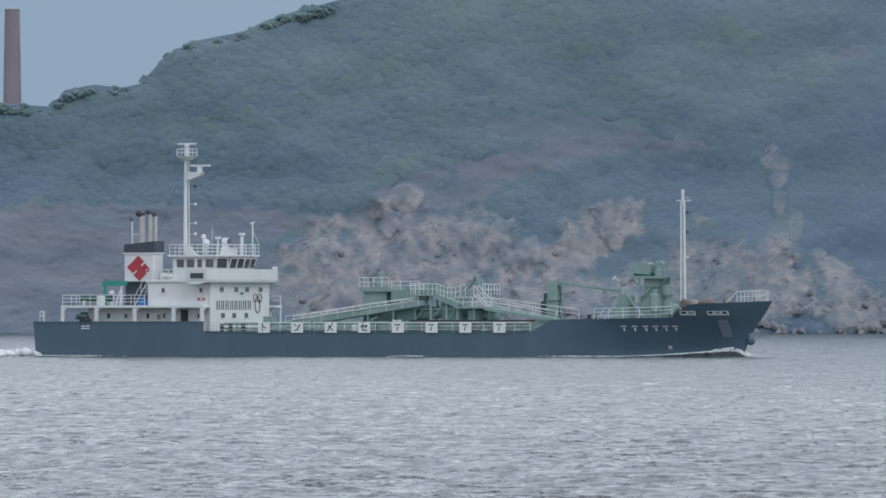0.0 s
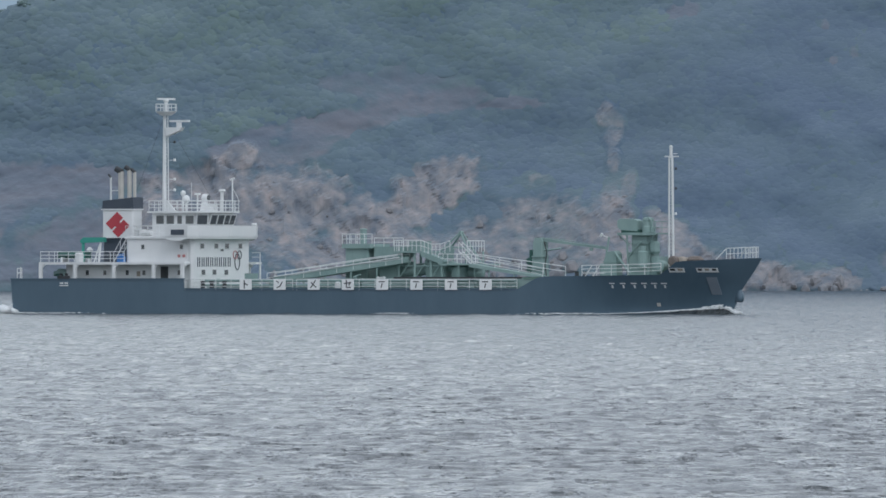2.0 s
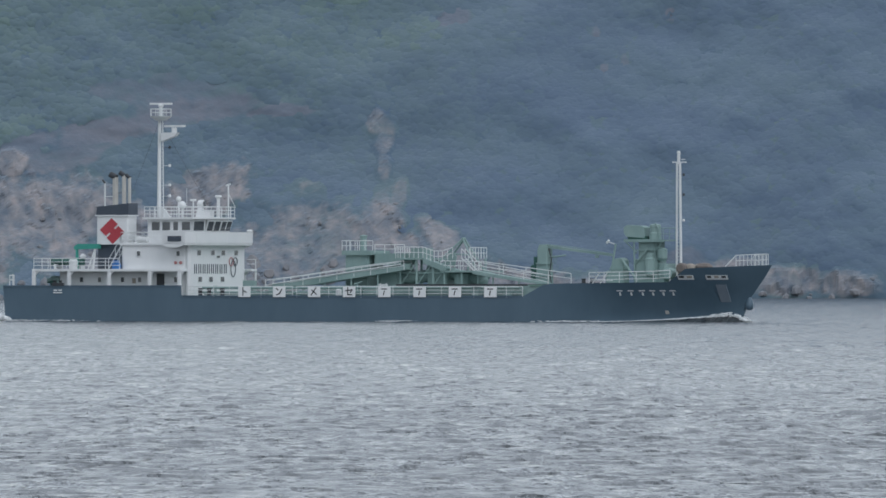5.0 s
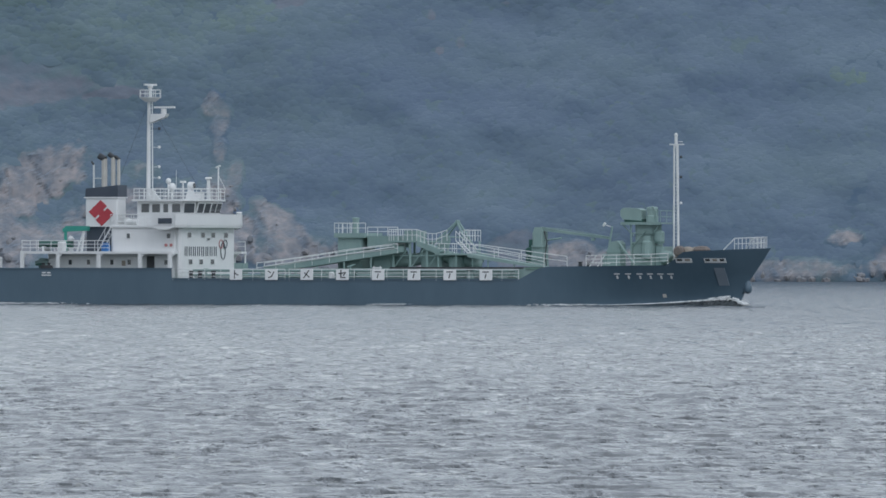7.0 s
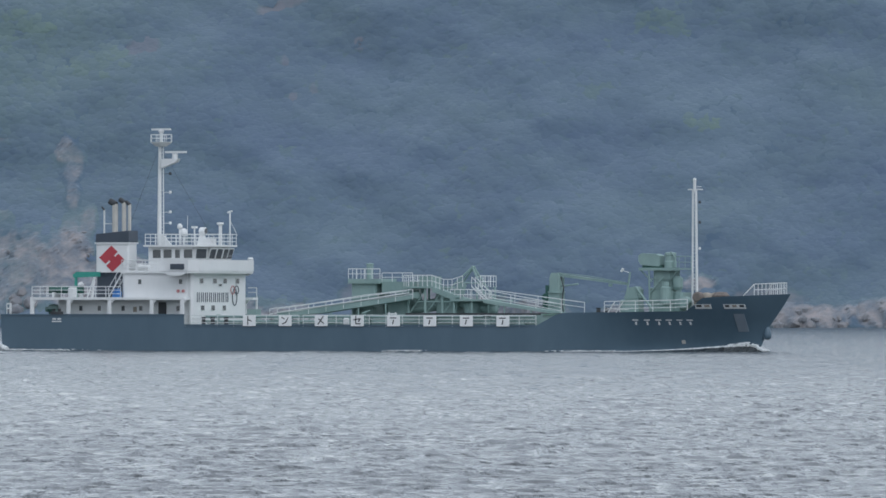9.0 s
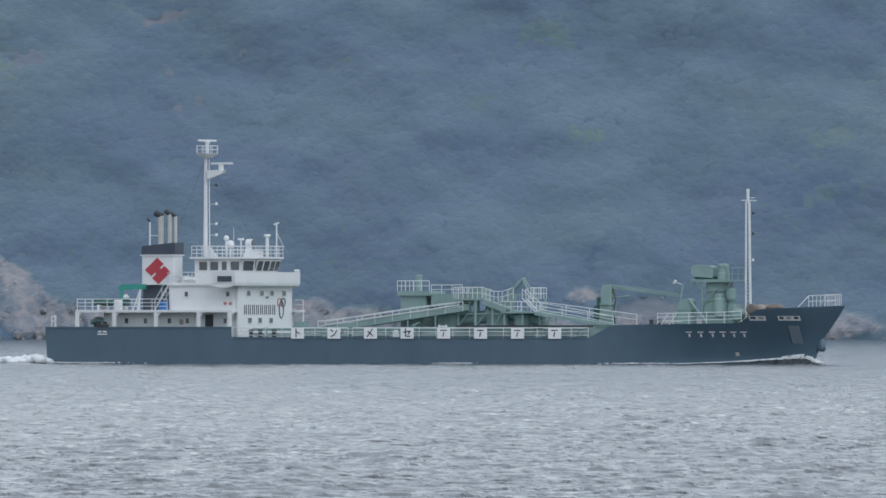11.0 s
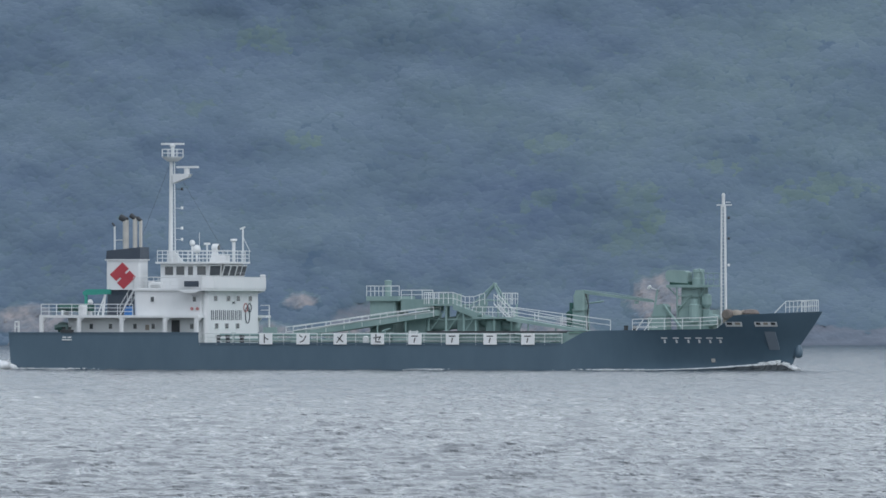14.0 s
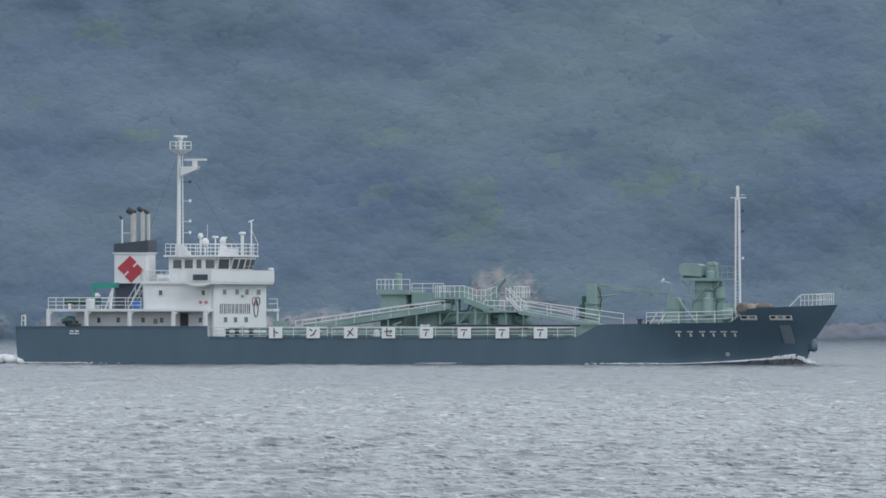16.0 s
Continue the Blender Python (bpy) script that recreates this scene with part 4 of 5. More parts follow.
def raked(p, q, o, inset, z0, z1, out):
    """A plate between p and q on a front that leans outwards by o towards its top."""
    e = (q - p) * inset
    v = []
    for z in (z0, z1):
        lean = o * (0.02 + 0.3 * (z - 7.7))
        v += [(*(p + e + lean - o * 0.06), z), (*(q - e + lean - o * 0.06), z), (*(q - e + lean + o * (out - 0.02)), z), (*(p + e + lean + o * (out - 0.02)), z)]
    return Shape().add(v, [(0, 1, 2, 3), (4, 5, 6, 7), (0, 1, 5, 4), (1, 2, 6, 5), (2, 3, 7, 6), (3, 0, 4, 7)])


corner = [(-19.0, -3.0), (-18.15, -2.2), (-18.0, 0), (-18.15, 2.2), (-19.0, 3.0)]
for (xa, ya), (xb, yb), n in zip(corner, corner[1:], (1, 2, 2, 1)):
    for i in range(n):
        u0, u1 = (i + 0.03) / n, (i + 0.97) / n
        p, q = Vector((xa + (xb - xa) * u0, ya + (yb - ya) * u0)), Vector((xa + (xb - xa) * u1, ya + (yb - ya) * u1))
        o = Vector(((q - p).y, -(q - p).x)).normalized()
        fr = part("window", raked(p, q, o, 0.0, 7.8, 8.8, 0.05), M_RAIL, wheel)
        part("pane", raked(p, q, o, 0.09, 7.9, 8.7, 0.075), M_GLASS, fr)
roof = part("wheelhouse_roof", Shape().prism([(-23.65, -3.5), (-18.6, -3.5), (-17.75, -2.7), (-17.55, 0), (-17.75, 2.7), (-18.6, 3.5), (-23.65, 3.5)], 8.9, 9.06), M_WHITE, ship)
railing([(-23.5, 3.4, 9.06), (-23.5, -3.4, 9.06), (-18.6, -3.4, 9.06), (-17.8, -2.6, 9.06), (-17.65, 0, 9.06), (-17.8, 2.6, 9.06), (-18.6, 3.4, 9.06), (-23.5, 3.4, 9.06)], ship, 0.92, 1.0)


def dome(x, y, z, r, name="antenna_dome", leg=0.5):
    sh = Shape().tube((x, y, 9.06), (x, y, z - r), 0.09, 6)
    sh.lathe((x, y, z), [(r * 0.55, -r), (r * 0.95, -r * 0.5), (r, 0), (r * 0.85, r * 0.5), (r * 0.45, r * 0.9), (0.02, r)], 10)
    return part(name, sh, M_RAIL, roof, "white satellite dome", True)


dome(-21.4, -1.0, 10.68, 0.24)
dome(-20.5, -2.0, 10.15, 0.34)
part("horn_post", Shape().tube((-20.5, 0, 9.06), (-20.5, 0, 10.6), 0.07).box(-20.75, -20.25, -0.15, 0.15, 10.5, 10.68, 0.04), M_RAIL, roof)
part("searchlight", Shape().prism([(-20.1, -0.35), (-19.4, -0.35), (-19.4, 0.35), (-20.1, 0.35)], 9.06, 10.0, 0.5).lathe((-20.0, 0, 10.25), [(0.2, 0), (0.34, 0.1), (0.34, 0.55), (0.25, 0.6)], 12, axis=0), M_WHITE, roof, "white searchlight on its stand")
part("lens", Shape().lathe((-19.42, 0, 10.25), [(0.26, 0), (0.26, 0.04)], 12, axis=0), M_GLASS, roof)
part("mushroom_vent", Shape().tube((-18.0, 0, 9.06), (-18.0, 0, 10.75), 0.15, 8).lathe((-18.0, 0, 10.75), [(0.15, 0), (0.32, 0.1), (0.26, 0.25)], 10), M_WHITE, roof)
part("antenna_pole", Shape().tube((-18.2, 2.2, 9.06), (-18.2, 2.2, 11.9), 0.07).tube((-18.45, 2.2, 11.85), (-18.0, 2.2, 12.0), 0.07).tube((-18.2, 2.2, 11.2), (-17.7, 2.6, 9.9), 0.025), M_RAIL, roof)
part("compass_rail", Shape().box(-19.0, -17.9, -1.6, -0.9, 9.06, 9.6, 0.05), M_WHITE, roof)
for x in (-24.3, -21.7):
    part("whip_antenna", Shape().tube((x, 1.0, 9.0), (x, 1.0, 11.6), 0.02, 4), M_RAIL, roof)

# signal mast
mast = part("signal_mast", Shape().tube((-23.92, 0, 6.8), (-23.86, 0, 17.6), 0.22, 10, 0.14).tube((-23.48, 0, 8.9), (-23.55, 0, 17.6), 0.05, 6), M_RAIL, ship, "tall white tapered signal mast with a ladder")
rung = Shape().tube((-0.24, 0, 0), (0.24, 0, 0), 0.025, 4).mesh("rung", M_RAIL)
for i in range(26):
    at(part("rung", rung, M_RAIL, mast), -23.72, 0, 9.3 + i * 0.32)
part("mast_foot", Shape().slab([(-24.0, 9.06), (-22.7, 9.06), (-23.5, 9.95), (-23.8, 9.95)], -0.08, 0.08), M_RAIL, mast)
part("crow_platform", Shape().lathe((-23.73, 0, 17.55), [(0.45, 0), (0.9, 0.32), (0.95, 0.4)], 10), M_RAIL, mast)
ring = [(-23.73 + 0.95 * math.cos(a), 0.95 * math.sin(a), 17.95) for a in np.linspace(0, 2 * math.pi, 9)]
railing(ring, ship, 0.62, 0.8, 2)
part("lamp_cluster", Shape().tube((-23.73, 0, 17.9), (-23.73, 0, 18.75), 0.16, 8).lathe((-23.73, 0, 18.75), [(0.2, 0), (0.26, 0.12), (0.2, 0.3)], 8), M_RAIL, mast)
SCANNER = part("scanner_bar", Shape().box(-1.03, 1.03, -0.12, 0.12, -0.08, 0.08, 0.05), M_RAIL, mast, "white turning radar scanner bar")
part("scanner_bracket", Shape().slab([(-23.6, 15.7), (-22.2, 16.2), (-22.0, 16.5), (-23.6, 16.5)], -0.3, 0.3).tube((-22.4, 0, 16.5), (-22.4, 0, 16.95), 0.25, 8), M_RAIL, mast)
part("scanner_bar", Shape().box(-23.35, -21.3, -0.13, 0.13, 16.98, 17.15, 0.05), M_RAIL, mast, "white radar scanner bar")
for z in (15.2, 13.6, 11.9, 10.95):
    part("navigation_lamp", Shape().tube((-23.5, 0, z), (-22.95, 0, z), 0.03, 4).lathe((-22.85, 0, z - 0.1), [(0.1, 0), (0.13, 0.1), (0.1, 0.24)], 8), M_RAIL if z != 15.2 else M_DARK, mast)
part("stay", Shape().tube((-23.5, 0, 17.0), (-18.5, 0, 9.3), 0.012, 4).tube((-23.9, 0, 17.5), (-27.0, 0, 10.3), 0.012, 4), M_DARK, mast)

# funnel
funnel = part("funnel", Shape().box(-28.4, -25.25, -3.2, -1.55, 6.7, 9.25, 0.12), M_WHITE, ship, "white funnel with a red emblem and dark top")
part("funnel_top", Shape().slab([(-28.42, 9.25), (-25.2, 9.25), (-25.2, 10.3), (-28.36, 10.0)], -3.22, -1.53), M_NAVY, funnel, "dark navy funnel top")
part("funnel_lip", Shape().box(-28.5, -25.15, -3.3, -1.45, 9.18, 9.28, 0.05), M_WHITE, funnel)
part("casing", Shape().box(-28.5, -25.2, -2.9, 2.6, 4.56, 6.7, 0.1), M_NAVY, funnel, "dark navy engine casing")
c, k = Vector((-26.82, 7.88)), 0.7071
for b0, b1, a0, a1 in ((-0.72, -0.07, -0.6, 0.66), (0.07, 0.72, -0.66, 0.6), (-0.07, 0.07, -0.22, 0.26)):
    ring = [(c.x + (a + b) * k * 1.32, c.y + (a - b) * k * 1.16) for a, b in ((a0, b0), (a1, b0), (a1, b1), (a0, b1))]
    part("emblem_piece", Shape().slab(ring, -3.24, -3.19), M_RED, funnel, "red diamond emblem")
for x, r, top, mat in ((-28.0, 0.08, 12.1, M_RAIL), (-26.95, 0.26, 12.6, M_PIPE), (-26.08, 0.2, 12.75, M_PIPE), (-25.55, 0.15, 12.55, M_PIPE)):
    pipe = part("exhaust_pipe", Shape().tube((x, -2.4, 9.9), (x, -2.4, top), r, 10), mat, funnel)
    part("pipe_mouth", Shape().tube((x + r * 0.3, -2.4, top - 0.05), (x - r * 1.6 - 0.1, -2.4, top + 0.25), r * 1.05, 10), M_DARK, pipe, "sooty bent pipe mouth")
part("pipe_brace", Shape().tube((-28.0, -2.4, 10.9), (-26.9, -2.4, 10.9), 0.04, 5), M_RAIL, funnel)

# poop deck gear
railing([(-24.6, -5.85, 4.56), (-33.2, -5.85, 4.56), (-33.2, 5.85, 4.56), (-24.6, 5.85, 4.56)], ship, 0.92, 1.5)
ladder((-26.3, -4.4, 4.56), (-24.95, -4.4, 6.7), 0.8, ship)
part("blue_tank", Shape().box(-25.6, -24.98, -5.5, -4.9, 4.56, 5.05, 0.05).box(-25.55, -25.0, -5.45, -4.95, 5.05, 5.3, 0.15), M_BLUE, ship, "bright blue plastic tank")
davit = part("davit", Shape().tube((-29.9, -4.0, 4.56), (-29.9, -4.0, 6.4), 0.14, 8).slab([(-30.1, 6.25), (-27.6, 6.35), (-27.6, 6.75), (-29.8, 6.75), (-30.15, 6.5)], -4.15, -3.85), M_TEAL, ship, "bright teal boat davit")
part("davit_post", Shape().tube((-28.3, -4.0, 4.56), (-28.1, -4.0, 6.3), 0.1, 8).tube((-28.8, -4.0, 4.56), (-28.2, -4.0, 6.1), 0.06, 6), M_WHITE, davit)
boat = Shape()
prof = [(-32.8, 0.05), (-32.3, 0.5), (-31.5, 0.75), (-30.5, 0.75), (-29.8, 0.45), (-29.4, 0.05)]
for (xa, wa), (xb, wb) in zip(prof, prof[1:]):
    boat.add([(xa, -3.5 - wa, 5.15), (xa, -3.5, 4.85), (xa, -3.5 + wa, 5.15), (xa, -3.5, 5.5), (xb, -3.5 - wb, 5.15), (xb, -3.5, 4.85), (xb, -3.5 + wb, 5.15), (xb, -3.5, 5.5)],
             [(0, 4, 5, 1), (1, 5, 6, 2), (2, 6, 7, 3), (3, 7, 4, 0)])
part("covered_boat", boat, M_DARKGREEN, ship, "small boat under a dark green cover")
for x in (-32.2, -30.3):
    part("boat_cradle", Shape().box(x, x + 0.2, -4.1, -2.9, 4.56, 5.0, 0.03), M_RAIL, ship)
part("white_drum", Shape().lathe((-29.6, -5.2, 4.56), [(0.36, 0), (0.38, 0.1), (0.38, 0.75), (0.3, 0.85)], 12), M_WHITE, ship)
part("stern_capstan", Shape().lathe((-31.0, -1, 4.56), [(0.2, 0), (0.14, 0.9), (0.3, 1.1), (0.1, 1.35)], 10), M_RAIL, ship)
part("mooring_winch", Shape().lathe((-31.9, -4.4, 2.75), [(0.55, -0.8), (0.7, -0.7), (0.7, -0.6), (0.4, -0.55), (0.4, 0.55), (0.7, 0.6), (0.7, 0.7), (0.55, 0.8)], 14).box(-32.6, -31.2, -5.0, -3.8, 2.1, 2.5, 0.1), M_DARKGREEN, ship, "dark green mooring winch under the poop", True)
fair = part("stern_fairlead", Shape().box(-31.3, -30.1, -6.1, -5.9, 3.08, 3.34, 0.05).lathe((-31.0, -6.0, 3.3), [(0.16, 0), (0.12, 0.12), (0.18, 0.26)], 8).lathe((-30.45, -6.0, 3.3), [(0.16, 0), (0.12, 0.12), (0.18, 0.26)], 8), M_DARK, ship, "dark roller fairlead")
for x0, x1, z0, z1 in ((-31.15, -30.25, 2.44, 2.54), (-31.1, -30.78, 2.64, 2.76), (-30.62, -30.3, 2.64, 2.76)):
    part("fairlead_lip", Shape().box(x0, x1, -6.08, -5.98, z0, z1, 0.02), M_RAIL, fair)
part("stern_pole", Shape().tube((-35.9, -4.8, 2.1), (-35.9, -4.8, 4.1), 0.06).tube((-36.0, -5.2, 4.0), (-36.0, -4.4, 4.0), 0.05).tube((-36.0, -5.2, 3.6), (-36.0, -4.4, 3.6), 0.05).tube((-36.0, -5.2, 3.0), (-36.0, -5.2, 4.0), 0.04).tube((-36.0, -4.4, 3.0), (-36.0, -4.4, 4.0), 0.04), M_RAIL, ship)
part("winch_motor", Shape().box(-32.5, -31.2, -4.9, -3.9, 3.3, 3.75, 0.12).lathe((-31.9, -4.4, 3.75), [(0.45, 0), (0.4, 0.15), (0.15, 0.22)], 12), M_GREEN, ship)

# ---- main deck ----
railing([(-18.3, -6, 2.1), (-7.4, -6, 2.1)], ship, 0.93, 1.58)
railing([(-7.0, -6, 2.1), (14.95, -6, 2.1)], ship, 0.93, 1.57)
railing([(-18.3, 6, 2.1), (14.95, 6, 2.1)], ship, 0.93, 1.57)
# strokes of the painted characters, about the middle of a board
STROKES = [
    [(-0.12, 0.33, -0.12, -0.33), (-0.12, 0.1, 0.2, -0.06)],
    [(-0.27, 0.26, -0.08, 0.14), (-0.22, -0.29, 0.06, -0.17), (0.06, -0.17, 0.28, 0.2)],
    [(0.2, 0.32, -0.27, -0.3), (-0.2, 0.12, 0.24, -0.24)],
    [(-0.32, 0.06, 0.3, 0.15), (0.3, 0.15, 0.14, -0.08), (-0.12, 0.33, -0.12, -0.26), (-0.12, -0.26, 0.28, -0.28)],
]


def stroke(x, z, line, k, board, name):
    """One brush stroke on a board, as a thin raised plate."""
    x0, z0, x1, z1 = line
    d = Vector((x1 - x0, z1 - z0)).normalized() * 0.045
    ring = [(x + x0 - d.y - d.x, z + z0 + d.x - d.y), (x + x0 + d.y - d.x, z + z0 - d.x - d.y), (x + x1 + d.y + d.x, z + z1 - d.x + d.y), (x + x1 - d.y + d.x, z + z1 + d.x + d.y)]
    part(name, Shape().slab(ring, -6.15 - 0.004 * k, -6.12), M_DARK, board)


for i in range(8):
    x = -12.1 + i * 24.0 / 7
    told = i < 4
    board = part("sign_board", Shape().box(x - 0.6, x + 0.6, -6.13, -6.07, 2.12, 3.06, 0.01), M_BOARD, ship, "white board with a dark painted character" if told else "white board with dark painted bars")
    lines = STROKES[i] if told else [(-0.26, 0.22, 0.24, 0.22), (0.02, 0.03, -0.06, -0.27)]
    for k, line in enumerate(lines):
        stroke(x, 2.6, line, k, board, "character_stroke" if told else "bar")

# low casings and pipes along the deck
part("hatch_coaming", Shape().box(-6, 15.2, -3.6, 3.6, 2.1, 3.1, 0.1), M_GREEN, ship, "grey-green cargo hatch coaming")
part("deck_strip", Shape().box(2.5, 17.3, -5.6, -5.2, 3.08, 3.24), M_DARK, ship)
for y, z in ((-5.0, 2.5), (-4.7, 2.9), (-4.4, 2.4)):
    part("deck_pipe", Shape().tube((-17, y, z), (14, y, z), 0.11, 6), M_GREEN, ship)
for x in np.arange(-16, 14, 2.9):
    part("deck_vent", Shape().tube((x, -4.2, 2.1), (x, -4.2, 2.9), 0.12, 8).lathe((x, -4.2, 2.85), [(0.14, 0), (0.26, 0.08), (0.2, 0.25)], 8), M_GREEN, ship)
for x in (-16.9, -16.0, -14.7):
    part("bollard", Shape().lathe((x, -5.3, 2.1), [(0.2, 0), (0.17, 0.6), (0.24, 0.66), (0.2, 0.8)], 10), M_DARK, ship)
part("green_locker", Shape().box(-13.1, -12.1, -4.6, -3.8, 2.1, 3.55, 0.06), M_GREEN, ship)
part("white_drum", Shape().lathe((-3.2, -5.4, 2.1), [(0.24, 0), (0.27, 0.1), (0.27, 0.6), (0.15, 0.72)], 10), M_WHITE, ship)
part("white_bracket", Shape().tube((1.1, -5.9, 2.1), (1.1, -5.9, 3.3), 0.05).tube((1.7, -5.9, 2.1), (1.7, -5.9, 3.3), 0.05).box(1.0, 1.8, -6.0, -5.8, 3.1, 3.22), M_RAIL, ship)

for x, w, h in ((-10.2, 0.9, 0.7), (-6.0, 0.7, 0.9), (-3.9, 1.2, 0.6), (3.6, 0.8, 0.75), (7.4, 1.1, 0.6), (9.6, 0.7, 0.85), (12.6, 0.9, 0.7)):
    part("deck_box", Shape().box(x, x + w, -5.3, -4.6, 2.1, 2.1 + h, 0.06).box(x + 0.05, x + w - 0.05, -5.25, -4.65, 2.1 + h, 2.16 + h, 0.04), M_GREEN, ship)
for x in (-8.6, -1.0, 5.2, 11.0):
    part("valve_wheel", Shape().tube((x, -5.2, 2.1), (x, -5.2, 2.75), 0.05, 6).lathe((x, -5.2, 2.75), [(0.16, 0), (0.2, 0.02), (0.2, 0.06), (0.16, 0.08)], 10), M_DARKGREEN, ship)
part("fire_monitor", Shape().tube((-1.7, -4.9, 2.1), (-1.7, -4.9, 3.2), 0.09, 8).tube((-1.9, -4.9, 3.2), (-1.2, -4.9, 3.45), 0.1, 8, 0.06), M_GREEN, ship)

# aft conveyor ramp with its walkway
ramp = part("conveyor_gallery", Shape().slab([(-11.0, 2.9), (-7.0, 3.2), (1.6, 4.4), (2.0, 4.5), (2.0, 5.0), (1.0, 4.85), (-9, 3.4), (-11.0, 3.2)], -3.0, -1.6), M_GREEN, ship, "green inclined conveyor gallery")
railing([(-11.7, -3.0, 2.72), (-8.0, -3.0, 3.15), (-3.0, -3.0, 3.85), (1.9, -3.0, 4.4)], ship, 0.85, 1.6, 2)
railing([(-11.7, -1.6, 2.72), (-3.0, -1.6, 3.85), (1.9, -1.6, 4.4)], ship, 0.85, 1.6, 2)
for i in range(4):
    x = -8.5 + i * 2.6
    part("trestle_post", Shape().tube((x, -2.9, 2.1), (x, -2.9, 3.1 + i * 0.36), 0.07, 5), M_GREEN, ramp)
part("gallery_edge", Shape().tube((-11.0, -3.05, 3.25), (1.6, -3.05, 4.95), 0.05, 5), M_RAIL, ramp)

# unloading tower, platform and sloping chute amidships
tower = part("unloading_tower", Shape().box(-4.75, -2.4, -1.4, 1.4, 2.1, 5.75, 0.15).box(-4.95, -1.9, -1.7, 1.7, 5.75, 6.15, 0.1), M_GREEN, ship, "grey-green unloading tower with a railed top")
part("tower_head", Shape().tube((-3.65, 0, 6.15), (-3.65, 0, 7.35), 0.3, 10).lathe((-3.65, 0, 7.35), [(0.34, 0), (0.34, 0.1), (0.1, 0.16)], 10), M_GREEN, tower)
railing([(-4.9, 1.6, 6.15), (-4.9, -1.6, 6.15), (-1.9, -1.6, 6.15)], ship, 0.85, 0.75, 2)
part("cross_gallery", Shape().box(-2.0, 1.0, -1.2, 1.2, 4.9, 5.9, 0.1), M_GREEN, ship)
railing([(-1.9, -1.2, 5.9), (1.0, -1.2, 5.9)], ship, 0.75, 1.0, 2)
plat = part("upper_platform", Shape().box(0.6, 3.4, -2.2, 2.2, 5.35, 5.5, 0.05).slab([(3.3, 5.5), (5.4, 4.8), (5.6, 4.6), (5.4, 4.3), (3.3, 5.05)], -2.2, -1.2), M_GREEN, ship, "green raised platform over the hatches")
railing([(0.65, 2.1, 5.5), (0.65, -2.15, 5.5), (3.3, -2.15, 5.5), (4.4, -2.15, 5.15), (5.2, -2.15, 5.15), (6.2, -2.15, 5.45)], ship, 0.95, 0.42, 2)
part("control_box", Shape().box(1.7, 3.0, -1.4, 0.4, 5.5, 6.35, 0.08), M_GREEN, plat)
for x in (1.0, 2.6, 4.2):
    for y in (-2.0, 2.0):
        part("leg", Shape().tube((x, y, 3.0), (x, y, 5.4), 0.11, 6), M_GREEN, plat)
    part("brace", Shape().tube((x, -2.0, 3.1), (x + 1.5, -2.0, 5.0), 0.05, 5), M_GREEN, plat)
    part("brace", Shape().tube((x, -2.0, 4.2), (x + 1.6, -2.0, 4.2), 0.05, 5), M_GREEN, plat)
part("screw_casing", Shape().tube((-1.8, -0.5, 3.5), (3.5, -0.5, 4.0), 0.55, 10).tube((3.0, -0.4, 4.6), (8.5, -0.4, 3.5), 0.5, 10), M_GREEN, ship, smooth=True)
part("machinery", Shape().box(-1.2, 0.6, -1.6, 1.6, 3.1, 4.6, 0.1).box(3.2, 5.2, -1.2, 1.2, 3.1, 4.5, 0.1).lathe((6.5, -0.8, 3.1), [(0.7, 0), (0.75, 0.2), (0.75, 1.0), (0.3, 1.3)], 12), M_GREEN, ship)
frame_ = Shape().tube((6.15, -0.25, 7.15), (6.15, 0.25, 7.15), 0.12, 8)
for y in (-1, 1):
    frame_.tube((3.9, y * 0.9, 4.9), (6.15, y * 0.15, 7.15), 0.09, 8).tube((6.15, y * 0.15, 7.15), (8.2, y * 0.9, 3.7), 0.09, 8)
    frame_.tube((4.9, y * 0.6, 5.85), (7.0, y * 0.5, 5.75), 0.06, 6)
frame_ = part("lifting_frame", frame_, M_GREEN, ship, "green lifting frame")
part("frame_plate", Shape().slab([(4.4, 5.0), (5.4, 6.1), (5.8, 5.6), (5.6, 4.8)], -0.7, -0.55), M_GREEN, frame_)
plat2 = part("lower_platform", Shape().box(5.0, 8.9, -2.2, 2.2, 4.25, 4.4, 0.05), M_GREEN, ship)
railing([(5.05, 2.0, 4.4), (5.05, -2.15, 4.4), (8.8, -2.15, 4.35)], ship, 0.85, 0.9, 2)
railing([(5.6, 2.1, 5.45), (7.3, 2.1, 5.45), (7.3, -1.0, 5.45)], ship, 0.95, 0.5, 2)
for x, y, z0, z1 in ((5.3, -2, 3.1, 4.3), (7.0, -2, 3.1, 4.3), (8.6, -2, 3.1, 4.3), (7.3, 1.9, 4.4, 5.5), (5.6, 1.9, 4.4, 5.5)):
    part("leg", Shape().tube((x, y, z0), (x, y, z1), 0.09), M_GREEN, plat2)
ladder((8.3, -1.7, 4.3), (7.0, -1.7, 5.5), 0.7, ship)
chute = part("fore_gallery", Shape().slab([(8.6, 4.1), (15.8, 3.1), (15.8, 3.3), (8.6, 4.4)], -3.1, -1.8), M_GREEN, ship, "green walkway sloping to the forecastle")
railing([(8.8, -3.05, 4.35), (15.9, -3.05, 3.15)], ship, 0.85, 2.4, 3)
railing([(8.8, -1.85, 4.35), (17.5, -1.85, 3.3)], ship, 0.85, 2.4, 2)
for x, z in ((10.5, 4.0), (13, 3.6)):
    part("walkway_leg", Shape().tube((x, -2.9, 3.0), (x, -2.9, z), 0.07), M_GREEN, chute)
